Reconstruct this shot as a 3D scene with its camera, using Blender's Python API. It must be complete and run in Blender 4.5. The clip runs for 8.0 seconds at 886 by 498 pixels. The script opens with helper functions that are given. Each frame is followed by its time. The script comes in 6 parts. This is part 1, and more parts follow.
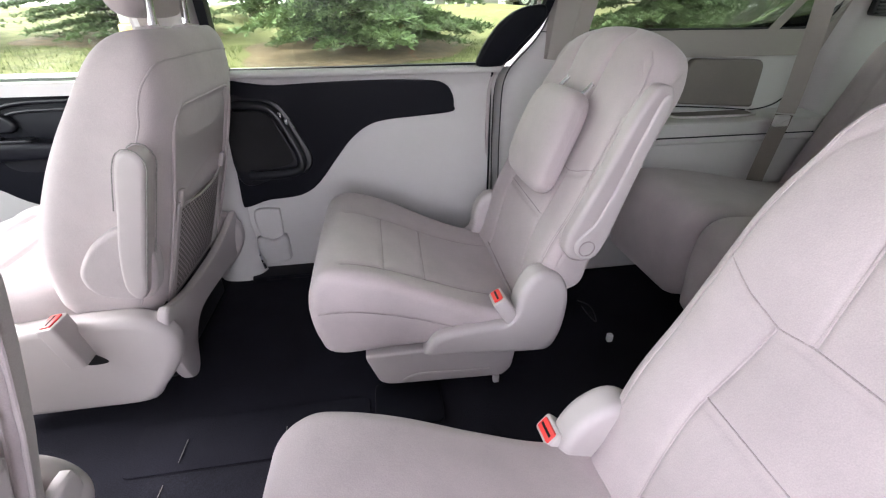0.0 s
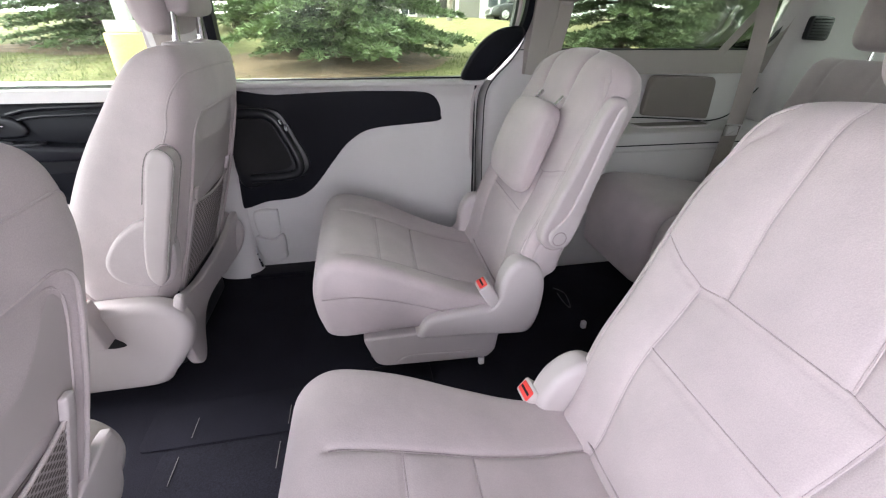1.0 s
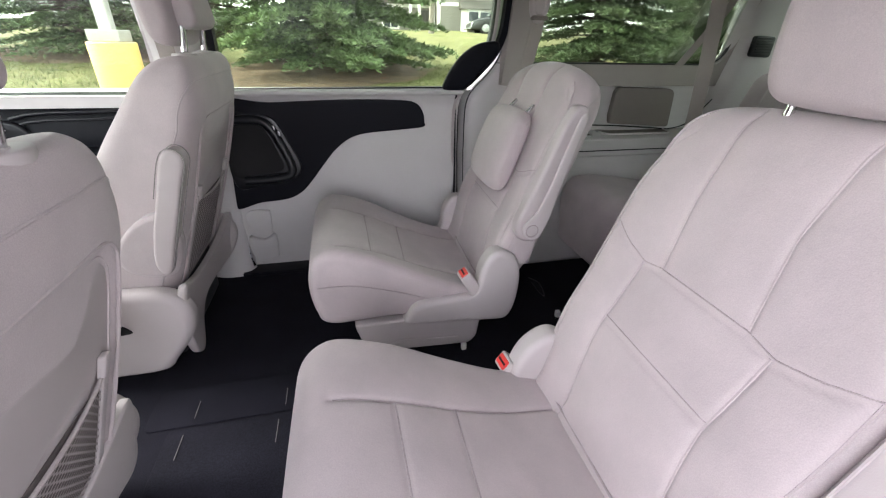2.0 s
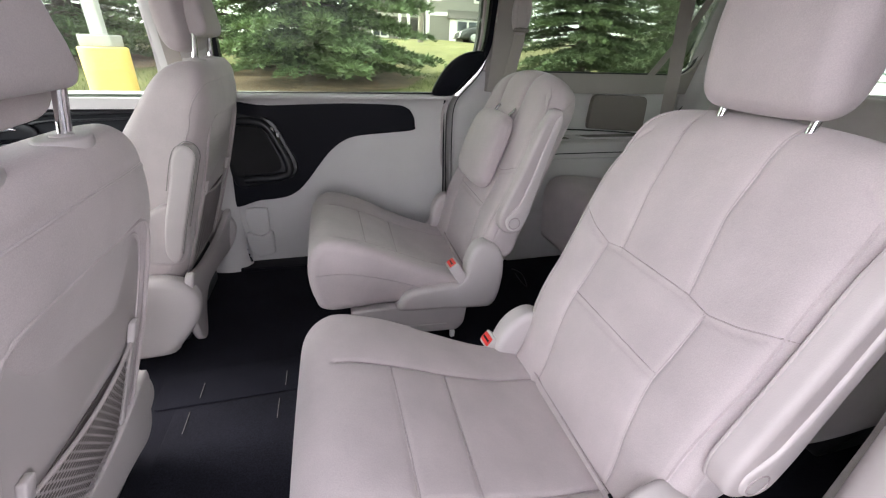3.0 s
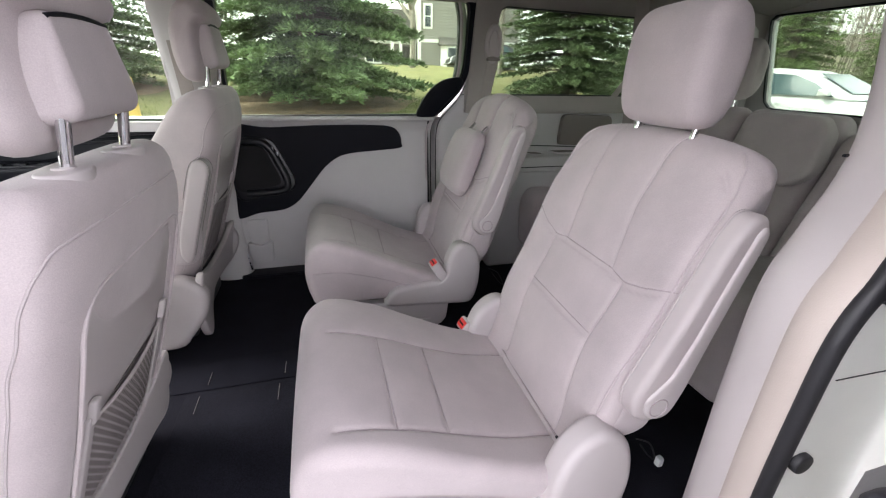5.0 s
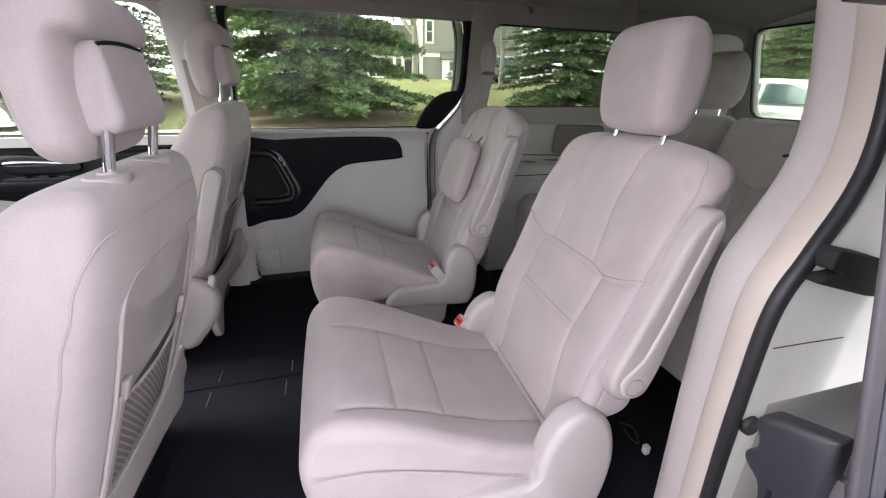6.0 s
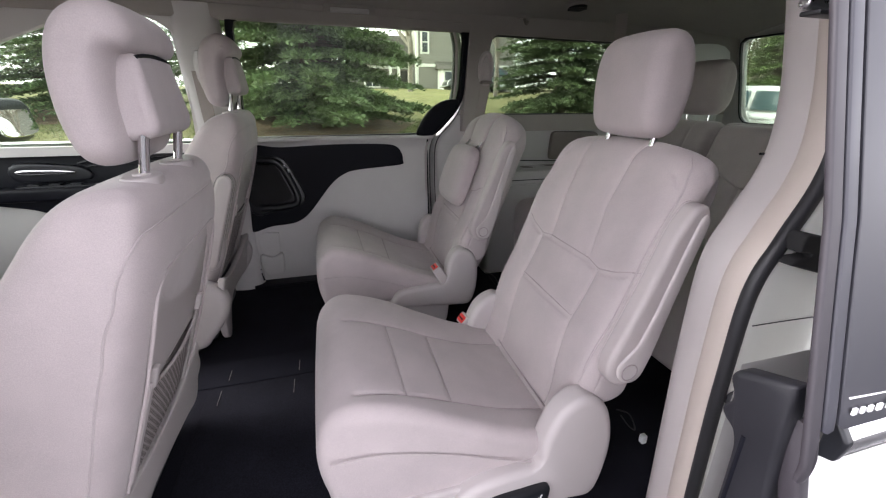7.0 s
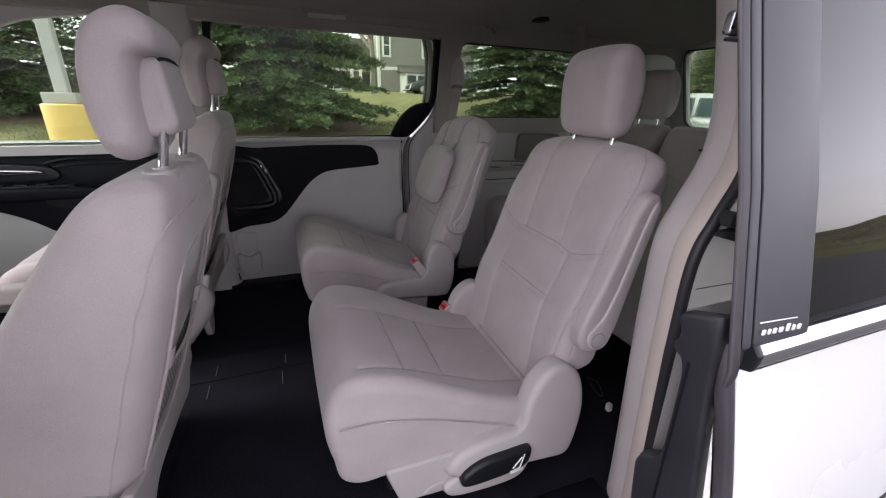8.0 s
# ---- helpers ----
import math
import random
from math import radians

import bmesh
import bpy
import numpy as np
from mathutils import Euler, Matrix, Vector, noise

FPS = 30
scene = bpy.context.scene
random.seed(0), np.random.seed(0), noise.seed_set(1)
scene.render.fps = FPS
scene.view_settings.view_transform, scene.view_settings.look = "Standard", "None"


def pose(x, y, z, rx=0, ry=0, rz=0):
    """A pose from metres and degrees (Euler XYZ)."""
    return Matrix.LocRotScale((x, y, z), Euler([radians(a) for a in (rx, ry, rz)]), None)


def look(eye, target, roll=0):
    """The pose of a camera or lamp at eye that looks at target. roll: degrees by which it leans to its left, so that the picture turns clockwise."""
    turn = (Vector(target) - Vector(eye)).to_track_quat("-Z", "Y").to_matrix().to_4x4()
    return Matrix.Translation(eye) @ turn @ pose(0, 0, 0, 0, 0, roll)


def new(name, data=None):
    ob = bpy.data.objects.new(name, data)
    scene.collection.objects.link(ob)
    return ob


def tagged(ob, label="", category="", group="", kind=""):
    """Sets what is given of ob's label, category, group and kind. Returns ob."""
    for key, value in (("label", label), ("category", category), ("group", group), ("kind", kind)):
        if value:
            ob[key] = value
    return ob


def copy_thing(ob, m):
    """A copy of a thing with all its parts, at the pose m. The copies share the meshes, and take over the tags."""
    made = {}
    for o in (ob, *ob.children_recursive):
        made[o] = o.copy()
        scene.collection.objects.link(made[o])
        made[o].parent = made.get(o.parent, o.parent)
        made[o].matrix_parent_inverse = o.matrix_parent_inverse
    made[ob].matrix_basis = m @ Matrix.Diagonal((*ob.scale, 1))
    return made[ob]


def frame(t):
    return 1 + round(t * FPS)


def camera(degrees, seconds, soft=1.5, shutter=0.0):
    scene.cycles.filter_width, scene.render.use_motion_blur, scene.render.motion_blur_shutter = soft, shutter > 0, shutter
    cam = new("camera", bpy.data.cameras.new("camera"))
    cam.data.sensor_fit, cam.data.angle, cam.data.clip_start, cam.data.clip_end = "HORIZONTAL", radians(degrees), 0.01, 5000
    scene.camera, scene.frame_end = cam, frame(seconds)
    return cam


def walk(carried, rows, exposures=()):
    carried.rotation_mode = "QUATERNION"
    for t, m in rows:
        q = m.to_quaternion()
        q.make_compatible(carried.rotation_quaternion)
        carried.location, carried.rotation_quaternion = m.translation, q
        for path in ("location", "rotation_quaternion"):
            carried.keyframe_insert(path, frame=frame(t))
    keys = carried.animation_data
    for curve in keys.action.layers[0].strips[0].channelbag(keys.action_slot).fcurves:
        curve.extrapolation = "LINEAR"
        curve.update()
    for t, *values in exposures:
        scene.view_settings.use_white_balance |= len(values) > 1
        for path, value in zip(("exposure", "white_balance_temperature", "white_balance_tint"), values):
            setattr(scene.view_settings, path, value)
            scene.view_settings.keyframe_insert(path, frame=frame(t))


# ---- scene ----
cam = camera(94.8, 8.0, soft=1.2)
PATH = [
    (0, (0.404, -0.533, 0.85), (0.664, 1.18, -0.149), -0.4),
    (0.5, (0.378, -0.597, 0.863), (0.673, 1.122, -0.117), 0.0),
    (1, (0.367, -0.648, 0.867), (0.712, 1.074, -0.09), 0.6),
    (1.5, (0.358, -0.701, 0.871), (0.751, 1.024, -0.062), 1.0),
    (3, (0.316, -0.86, 0.875), (0.799, 0.87, -0.006), 2.0),
    (3.5, (0.318, -0.897, 0.875), (0.829, 0.833, 0.013), 2.2),
    (4, (0.32, -0.946, 0.881), (0.843, 0.792, 0.039), 1.9),
    (4.5, (0.318, -0.991, 0.883), (0.839, 0.759, 0.067), 1.7),
    (6, (0.31, -1.114, 0.887), (0.814, 0.676, 0.149), 0.7),
    (6.5, (0.311, -1.144, 0.884), (0.819, 0.652, 0.168), 0.5),
    (7, (0.278, -1.164, 0.883), (0.8, 0.636, 0.183), 0.3),
    (7.5, (0.23, -1.193, 0.879), (0.83, 0.586, 0.189), 0.8),
    (8, (0.198, -1.238, 0.882), (0.885, 0.512, 0.198), 1.0),
]
EXPOSURES = [(0, 3.65, 6300, 21), (1, 3.6, 6300, 21), (1.5, 3.45, 6350, 20), (3.5, 3.15, 6400, 18), (4.5, 3.0, 6400, 18), (6, 2.95, 6450, 19), (6.5, 2.8, 6450, 19), (7, 2.65, 6450, 19), (7.5, 2.4, 6450, 20), (8, 1.98, 6400, 22)]
SKY, SUN = 0.15, 1.1
walk(cam, [(t, look(eye, target, roll)) for t, eye, target, roll in PATH], EXPOSURES)

# ---- world and sun: a bright overcast day ----
world = bpy.data.worlds.new("overcast")
scene.world = world
world.use_nodes = True
wn, wl = world.node_tree.nodes, world.node_tree.links
wn.clear()
sky = wn.new("ShaderNodeTexSky")
sky.sky_type = "NISHITA"
sky.sun_disc = False
sky.sun_elevation, sky.sun_rotation = radians(45), radians(292)
sky.air_density, sky.dust_density, sky.ozone_density = 1.0, 1.2, 0.6
soft_sky = wn.new("ShaderNodeHueSaturation")
soft_sky.inputs["Saturation"].default_value = 0.14
wbg = wn.new("ShaderNodeBackground")
wbg.inputs["Strength"].default_value = SKY
wout = wn.new("ShaderNodeOutputWorld")
wl.new(sky.outputs[0], soft_sky.inputs["Color"])
wl.new(soft_sky.outputs[0], wbg.inputs["Color"])
wl.new(wbg.outputs[0], wout.inputs["Surface"])
sun = new("sun", bpy.data.lights.new("sun", "SUN"))
sun.data.energy, sun.data.angle, sun.data.color = SUN, radians(40), (1.0, 0.97, 0.94)
sun.matrix_world = look((-7.0, 2.8, 7.0), (0, 0, 0))


# ---- materials ----
def mat(name, base, rough=0.6, metal=0.0, spots=0.0, spot_scale=6.0, grain=0.0, grain_scale=300.0, bump=0.0, bump_scale=300.0,
        coat=0.0, sheen=0.0, spec=0.5, island=0.0, piece=0.0, tint=None):
    """A surface with a slow mottling, a fine grain and a fine relief, all in metres."""
    m = bpy.data.materials.new(name)
    m.use_nodes = True
    nt = m.node_tree
    N, L = nt.nodes, nt.links
    p = N["Principled BSDF"]
    p.inputs["Base Color"].default_value = (*base, 1)
    p.inputs["Roughness"].default_value, p.inputs["Metallic"].default_value = rough, metal
    p.inputs["Coat Weight"].default_value, p.inputs["Sheen Weight"].default_value = coat, sheen
    p.inputs["Coat Roughness"].default_value = 0.06
    p.inputs["Specular IOR Level"].default_value = spec
    tc = N.new("ShaderNodeTexCoord")
    val = None

    def vary(sock, amount, low, high):
        nonlocal val
        mr = N.new("ShaderNodeMapRange")
        mr.inputs["From Min"].default_value, mr.inputs["From Max"].default_value = low, high
        mr.inputs["To Min"].default_value, mr.inputs["To Max"].default_value = 1 - amount, 1 + amount
        L.new(sock, mr.inputs["Value"])
        if val is None:
            val = mr.outputs[0]
        else:
            mu = N.new("ShaderNodeMath")
            mu.operation = "MULTIPLY"
            L.new(val, mu.inputs[0])
            L.new(mr.outputs[0], mu.inputs[1])
            val = mu.outputs[0]

    def noise_tex(scale, detail=3):
        t = N.new("ShaderNodeTexNoise")
        t.inputs["Scale"].default_value, t.inputs["Detail"].default_value = scale, detail
        L.new(tc.outputs["Object"], t.inputs["Vector"])
        return t.outputs["Fac"]

    if spots:
        s = noise_tex(spot_scale, 4)
        vary(s, spots, 0.3, 0.7)
        if rough < 0.95:
            mr = N.new("ShaderNodeMapRange")
            mr.inputs["From Min"].default_value, mr.inputs["From Max"].default_value = 0.3, 0.7
            mr.inputs["To Min"].default_value, mr.inputs["To Max"].default_value = rough * 0.88, min(1, rough * 1.12)
            L.new(s, mr.inputs["Value"])
            L.new(mr.outputs[0], p.inputs["Roughness"])
    if grain:
        vary(noise_tex(grain_scale, 2), grain, 0.3, 0.7)
    if island:
        g = N.new("ShaderNodeNewGeometry")
        vary(g.outputs["Random Per Island"], island, 0, 1)
    if piece:
        g = N.new("ShaderNodeObjectInfo")
        vary(g.outputs["Random"], piece, 0, 1)
    if val is not None:
        mx = N.new("ShaderNodeMix")
        mx.data_type, mx.blend_type = "RGBA", "MULTIPLY"
        mx.inputs["Factor"].default_value = 1
        if tint is None:
            mx.inputs[6].default_value = (*base, 1)
        else:
            t2 = N.new("ShaderNodeMix")
            t2.data_type = "RGBA"
            t2.inputs[6].default_value, t2.inputs[7].default_value = (*base, 1), (*tint, 1)
            L.new(noise_tex(spot_scale * 0.6, 5), t2.inputs["Factor"])
            L.new(t2.outputs[2], mx.inputs[6])
        L.new(val, mx.inputs[7])
        L.new(mx.outputs[2], p.inputs["Base Color"])
    if bump:
        b = N.new("ShaderNodeBump")
        b.inputs["Strength"].default_value, b.inputs["Distance"].default_value = bump, 0.002
        L.new(noise_tex(bump_scale, 3), b.inputs["Height"])
        L.new(b.outputs[0], p.inputs["Normal"])
    return m


def glass(name, colour, gloss=1.0, ior=1.5):
    """A thin pane: clear straight through, tinted, with a mirror sheen that grows to the edge."""
    m = bpy.data.materials.new(name)
    m.use_nodes = True
    N, L = m.node_tree.nodes, m.node_tree.links
    N.clear()
    out, mix = N.new("ShaderNodeOutputMaterial"), N.new("ShaderNodeMixShader")
    tr, gl, fr = N.new("ShaderNodeBsdfTransparent"), N.new("ShaderNodeBsdfGlossy"), N.new("ShaderNodeFresnel")
    tr.inputs[0].default_value = (*colour, 1)
    gl.inputs["Roughness"].default_value = 0.01
    gl.inputs["Color"].default_value = (gloss, gloss, gloss, 1)
    fr.inputs["IOR"].default_value = ior
    L.new(fr.outputs[0], mix.inputs[0])
    L.new(tr.outputs[0], mix.inputs[1])
    L.new(gl.outputs[0], mix.inputs[2])
    L.new(mix.outputs[0], out.inputs["Surface"])
    return m


def cloth(name, base):
    """Seat cloth: soft mottling from brushing, a fine knit in the relief."""
    m = mat(name, base, 0.92, spots=0.065, spot_scale=11, grain=0.07, grain_scale=700, sheen=0.25, spec=0.2)
    N, L = m.node_tree.nodes, m.node_tree.links
    p = N["Principled BSDF"]
    tc = N.new("ShaderNodeTexCoord")
    v = N.new("ShaderNodeTexVoronoi")
    v.inputs["Scale"].default_value = 420
    n = N.new("ShaderNodeTexNoise")
    n.inputs["Scale"].default_value, n.inputs["Detail"].default_value = 26, 4
    b1, b2 = N.new("ShaderNodeBump"), N.new("ShaderNodeBump")
    b1.inputs["Strength"].default_value, b1.inputs["Distance"].default_value = 0.14, 0.001
    b2.inputs["Strength"].default_value, b2.inputs["Distance"].default_value = 0.22, 0.006
    L.new(tc.outputs["Object"], v.inputs["Vector"])
    L.new(tc.outputs["Object"], n.inputs["Vector"])
    L.new(v.outputs["Distance"], b1.inputs["Height"])
    L.new(n.outputs["Fac"], b2.inputs["Height"])
    L.new(b1.outputs[0], b2.inputs["Normal"])
    L.new(b2.outputs[0], p.inputs["Normal"])
    return m


CLOTH = cloth("seat_cloth", (0.45, 0.395, 0.395))
CLOTH_SIDE = cloth("seat_side_cloth", (0.425, 0.375, 0.375))
VINYL = mat("grey_vinyl", (0.43, 0.385, 0.38), 0.5, spots=0.04, spot_scale=12, bump=0.12, bump_scale=600)
TRIM = mat("light_trim_plastic", (0.54, 0.525, 0.515), 0.55, spots=0.035, spot_scale=5, grain=0.02, grain_scale=900, bump=0.12, bump_scale=900)
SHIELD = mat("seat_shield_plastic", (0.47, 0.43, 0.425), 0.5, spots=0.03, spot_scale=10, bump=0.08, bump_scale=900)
HEADLINER = mat("headliner_felt", (0.36, 0.335, 0.31), 0.95, spots=0.04, spot_scale=5, grain=0.06, grain_scale=900, bump=0.15, bump_scale=900, spec=0.1)
BLACK = mat("black_plastic", (0.005, 0.0055, 0.009), 0.5, spec=0.16, spots=0.12, spot_scale=8, bump=0.15, bump_scale=1200)
BLACK_SATIN = mat("black_satin_plastic", (0.010, 0.011, 0.014), 0.33, spec=0.4, spots=0.1, spot_scale=10)
RECESS = mat("recess_black", (0.004, 0.004, 0.005), 0.8, spots=0.1)
RUBBER = mat("black_rubber", (0.014, 0.014, 0.017), 0.55, spots=0.15, spot_scale=25, bump=0.1, bump_scale=400)
CARPET = mat("black_carpet", (0.011, 0.011, 0.0165), 1.0, spots=0.2, spot_scale=7, grain=0.5, grain_scale=420, bump=0.7, bump_scale=420, spec=0.15)
# cloth colour darkened to paint the shade in seam grooves and the cushion gap
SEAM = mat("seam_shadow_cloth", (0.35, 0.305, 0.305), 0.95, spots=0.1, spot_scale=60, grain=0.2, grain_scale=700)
NET = mat("net_cord", (0.43, 0.385, 0.38), 0.8, spots=0.05, spot_scale=20, grain=0.15, grain_scale=900)
POCKET_SHADE = mat("pocket_lining", (0.15, 0.13, 0.125), 0.9, spots=0.1, spot_scale=30)
THREAD = mat("grey_thread", (0.22, 0.21, 0.20), 0.8, grain=0.3, grain_scale=300)
CHROME = mat("chrome", (0.75, 0.75, 0.76), 0.12, 1.0, spots=0.03, spot_scale=40)
SATIN = mat("satin_metal", (0.55, 0.56, 0.58), 0.28, 1.0, spots=0.03, spot_scale=40)
STEEL = mat("dark_steel", (0.06, 0.06, 0.065), 0.45, 0.8, spots=0.2, spot_scale=40)
PAINT = mat("white_paint", (0.80, 0.80, 0.79), 0.28, spots=0.015, spot_scale=3, coat=0.8)
PAINT_JAMB = mat("white_jamb_paint", (0.79, 0.80, 0.76), 0.4, spots=0.06, spot_scale=6, coat=0.2)
FLANGE = mat("beige_flange_trim", (0.50, 0.435, 0.395), 0.55, spots=0.05, spot_scale=8, bump=0.1, bump_scale=500)
RED = mat("red_button", (0.72, 0.035, 0.03), 0.4, spots=0.04, spot_scale=60)
BELT = mat("belt_webbing", (0.33, 0.30, 0.275), 0.75, spots=0.04, spot_scale=20, grain=0.12, grain_scale=900, bump=0.3, bump_scale=900)
GRILLE = mat("speaker_grille_cloth", (0.20, 0.18, 0.16), 0.9, spots=0.05, spot_scale=9, grain=0.25, grain_scale=600, bump=0.3, bump_scale=600)
WHITE = mat("white_print", (0.75, 0.75, 0.75), 0.5, spots=0.02, spot_scale=60)
GLASS = glass("clear_glass", (0.88, 0.96, 0.87))
TINT = glass("tinted_glass", (0.86, 0.95, 0.82))
DARKGLASS = glass("privacy_glass", (0.035, 0.035, 0.04), 0.80, 1.65)
REARGLASS = glass("rear_tinted_glass", (0.70, 0.77, 0.68))
MIRROR = mat("mirror", (0.9, 0.9, 0.9), 0.02, 1.0)

# ---- shapes ----
OFFSET = {}


def thing(name, at, label, category="", group="", kind=""):
    """An Empty at a thing's base, under which its parts go."""
    e = new(name)
    e.empty_display_size = 0.05
    e.location = at
    OFFSET[e] = Vector(at)
    return tagged(e, label, category, group, kind)


def put(name, verts, faces, material, parent=None, label="", sharp=38):
    """One mesh object from points in the world's metres."""
    me = bpy.data.meshes.new(name)
    me.from_pydata([tuple(v) for v in verts], [], faces)
    me.validate()
    me.materials.append(material)
    if sharp:
        me.polygons.foreach_set("use_smooth", [True] * len(me.polygons))
        me.set_sharp_from_angle(angle=radians(sharp))
    ob = new(name, me)
    if parent is not None:
        ob.parent = parent
        if parent in OFFSET:
            ob.matrix_parent_inverse = Matrix.Translation(-OFFSET[parent])
    if label:
        ob["label"] = label
    return ob


def spline(pts, closed=True, per=14):
    """A smooth line through points (Catmull-Rom)."""
    P = np.array(pts, float)
    n = len(P)
    out = []
    for i in range(n if closed else n - 1):
        if closed:
            a, b, c, d = P[i - 1], P[i], P[(i + 1) % n], P[(i + 2) % n]
        else:
            a, b, c, d = P[max(i - 1, 0)], P[i], P[i + 1], P[min(i + 2, n - 1)]
        for k in range(per):
            t = k / per
            out.append(0.5 * (2 * b + (c - a) * t + (2 * a - 5 * b + 4 * c - d) * t * t + (3 * b - a - 3 * c + d) * t ** 3))
    if not closed:
        out.append(P[-1])
    return np.array(out)


def even(P, n, closed=True):
    """n points at even steps along a line."""
    Q = np.vstack([P, P[:1]]) if closed else P
    s = np.r_[0, np.cumsum(np.linalg.norm(np.diff(Q, axis=0), axis=1))]
    u = np.linspace(0, s[-1], n, endpoint=not closed)
    return np.stack([np.interp(u, s, Q[:, i]) for i in range(Q.shape[1])], 1)


def rounded(pts, r, k=5):
    """A polygon with its corners rounded: r, or one radius a corner."""
    P = [np.array(p, float) for p in pts]
    R = r if isinstance(r, (list, tuple)) else [r] * len(P)
    out = []
    for i, p in enumerate(P):
        a, b = P[i - 1] - p, P[(i + 1) % len(P)] - p
        la, lb = np.linalg.norm(a), np.linalg.norm(b)
        d = min(R[i], la * 0.48, lb * 0.48)
        if d < 1e-5:
            out.append(p)
            continue
        p0, p2 = p + a / la * d, p + b / lb * d
        for j in range(k + 1):
            t = j / k
            out.append((1 - t) ** 2 * p0 + 2 * t * (1 - t) * p + t * t * p2)
    return np.array(out)


def outward(P):
    """The ring turned counter-clockwise, and its outward normals."""
    x, y = P[:, 0], P[:, 1]
    if np.sum(x * np.roll(y, -1) - np.roll(x, -1) * y) < 0:
        P = P[::-1]
    T = np.roll(P, -1, 0) - np.roll(P, 1, 0)
    T /= np.maximum(np.linalg.norm(T, axis=1, keepdims=True), 1e-9)
    return P, np.stack([T[:, 1], -T[:, 0]], 1)


ORDER = {"xzy": (0, 2, 1), "yzx": (1, 2, 0), "xyz": (0, 1, 2)}


def slab(name, prof, w0, w1, r, material, parent=None, label="", m=2, axes="xzy", taper=None, relief=None, post=None, arc=5, sharp=38, swell=0.0):
    """A solid with the outline prof, from w0 to w1 along the third axis, its rims rounded by r.
    taper(P): scale of the half width at each point of the outline. relief(P, N, w): how far each point lies inward. post: moves the finished points."""
    P, N = outward(np.array(prof, float))
    n, half, mid = len(P), (w1 - w0) / 2, (w0 + w1) / 2
    r = min(r, half * 0.98)
    steps = []
    for j in range(arc):
        th = math.pi / 2 * j / arc
        steps.append((-half + r * (1 - math.cos(th)), r * (1 - math.sin(th))))
    for u in np.linspace(-half + r, half - r, m):
        steps.append((u, 0.0))
    for j in range(arc - 1, -1, -1):
        th = math.pi / 2 * j / arc
        steps.append((half - r * (1 - math.cos(th)), r * (1 - math.sin(th))))
    wide = np.ones(n) if taper is None else taper(P)
    # thin places take less rounding, so that the rims never cross
    E = np.roll(P, -1, 0) - P
    room = np.full(n, 9.0)
    for i in range(n):
        den = N[i, 0] * E[:, 1] - N[i, 1] * E[:, 0]
        den = np.where(np.abs(den) < 1e-12, 1e-12, den)
        q = P - P[i]
        dist = -(q[:, 0] * E[:, 1] - q[:, 1] * E[:, 0]) / den
        along = (q[:, 0] * N[i, 1] - q[:, 1] * N[i, 0]) / den
        ok = (along >= 0) & (along <= 1) & (dist > 1e-4)
        if ok.any():
            room[i] = dist[ok].min()
    give = np.minimum(1, 0.32 * room / max(r, 1e-6))
    if n > 24:
        for _ in range(4):
            give = (np.roll(give, 1) + 2 * give + np.roll(give, -1)) / 4
    rings = []
    for u, o in steps:
        Q = P - N * (o * give)[:, None]
        if n > 24 and o > 0:
            for _ in range(int(8 * o / r)):
                Q = (np.roll(Q, 1, 0) + 2 * Q + np.roll(Q, -1, 0)) / 4
        if swell:
            Q = Q + N * (swell * (1 - (u / half) ** 2))
        w = mid + u * wide
        if relief is not None:
            Q = Q - N * relief(P, N, w)[:, None]
        rings.append(np.column_stack([Q, w]))
    V = np.vstack(rings)
    ia = ORDER[axes]
    W = np.empty_like(V)
    for c in range(3):
        W[:, ia[c]] = V[:, c]
    if post is not None:
        W = post(W)
    k = len(rings)
    flip = axes == "xzy"
    F = []
    for j in range(k - 1):
        for i in range(n):
            a, b = j * n + i, j * n + (i + 1) % n
            q = (a, b, b + n, a + n)
            F.append(q[::-1] if flip else q)
    c0, c1 = list(range(n))[::-1], [(k - 1) * n + i for i in range(n)]
    F.append(c0[::-1] if flip else c0)
    F.append(c1[::-1] if flip else c1)
    return put(name, W, F, material, parent, label, sharp)


def box(name, x0, x1, y0, y1, z0, z1, r, material, parent=None, label="", post=None):
    return slab(name, rounded([(x0, z0), (x1, z0), (x1, z1), (x0, z1)], r, 4), y0, y1, r, material, parent, label, post=post, arc=4)


def tube(name, pts, rad, material, parent=None, label="", n=10, closed=False, flat=1.0):
    """A rod of radius rad (or one radius a point) along a line."""
    P = np.array(pts, float)
    R = np.full(len(P), rad) if np.isscalar(rad) else np.array(rad, float)
    T = (np.roll(P, -1, 0) - np.roll(P, 1, 0)) if closed else np.gradient(P, axis=0)
    T /= np.linalg.norm(T, axis=1, keepdims=True)
    V, up = [], np.array([0.0, 0.0, 1.0]) if abs(T[0][2]) < 0.9 else np.array([1.0, 0.0, 0.0])
    for p, t, r_ in zip(P, T, R):
        a = np.cross(t, up)
        a /= np.linalg.norm(a)
        b = np.cross(a, t)
        up = b
        for k in range(n):
            th = 2 * math.pi * k / n
            V.append(p + r_ * (math.cos(th) * a + flat * math.sin(th) * b))
    F, m = [], len(P)
    for j in range(m if closed else m - 1):
        for i in range(n):
            a, b = j * n + i, j * n + (i + 1) % n
            c, d = ((j + 1) % m) * n + (i + 1) % n, ((j + 1) % m) * n + i
            F.append((a, b, c, d))
    if not closed:
        F += [tuple(range(n))[::-1], tuple((m - 1) * n + i for i in range(n))]
    return put(name, V, F, material, parent, label)


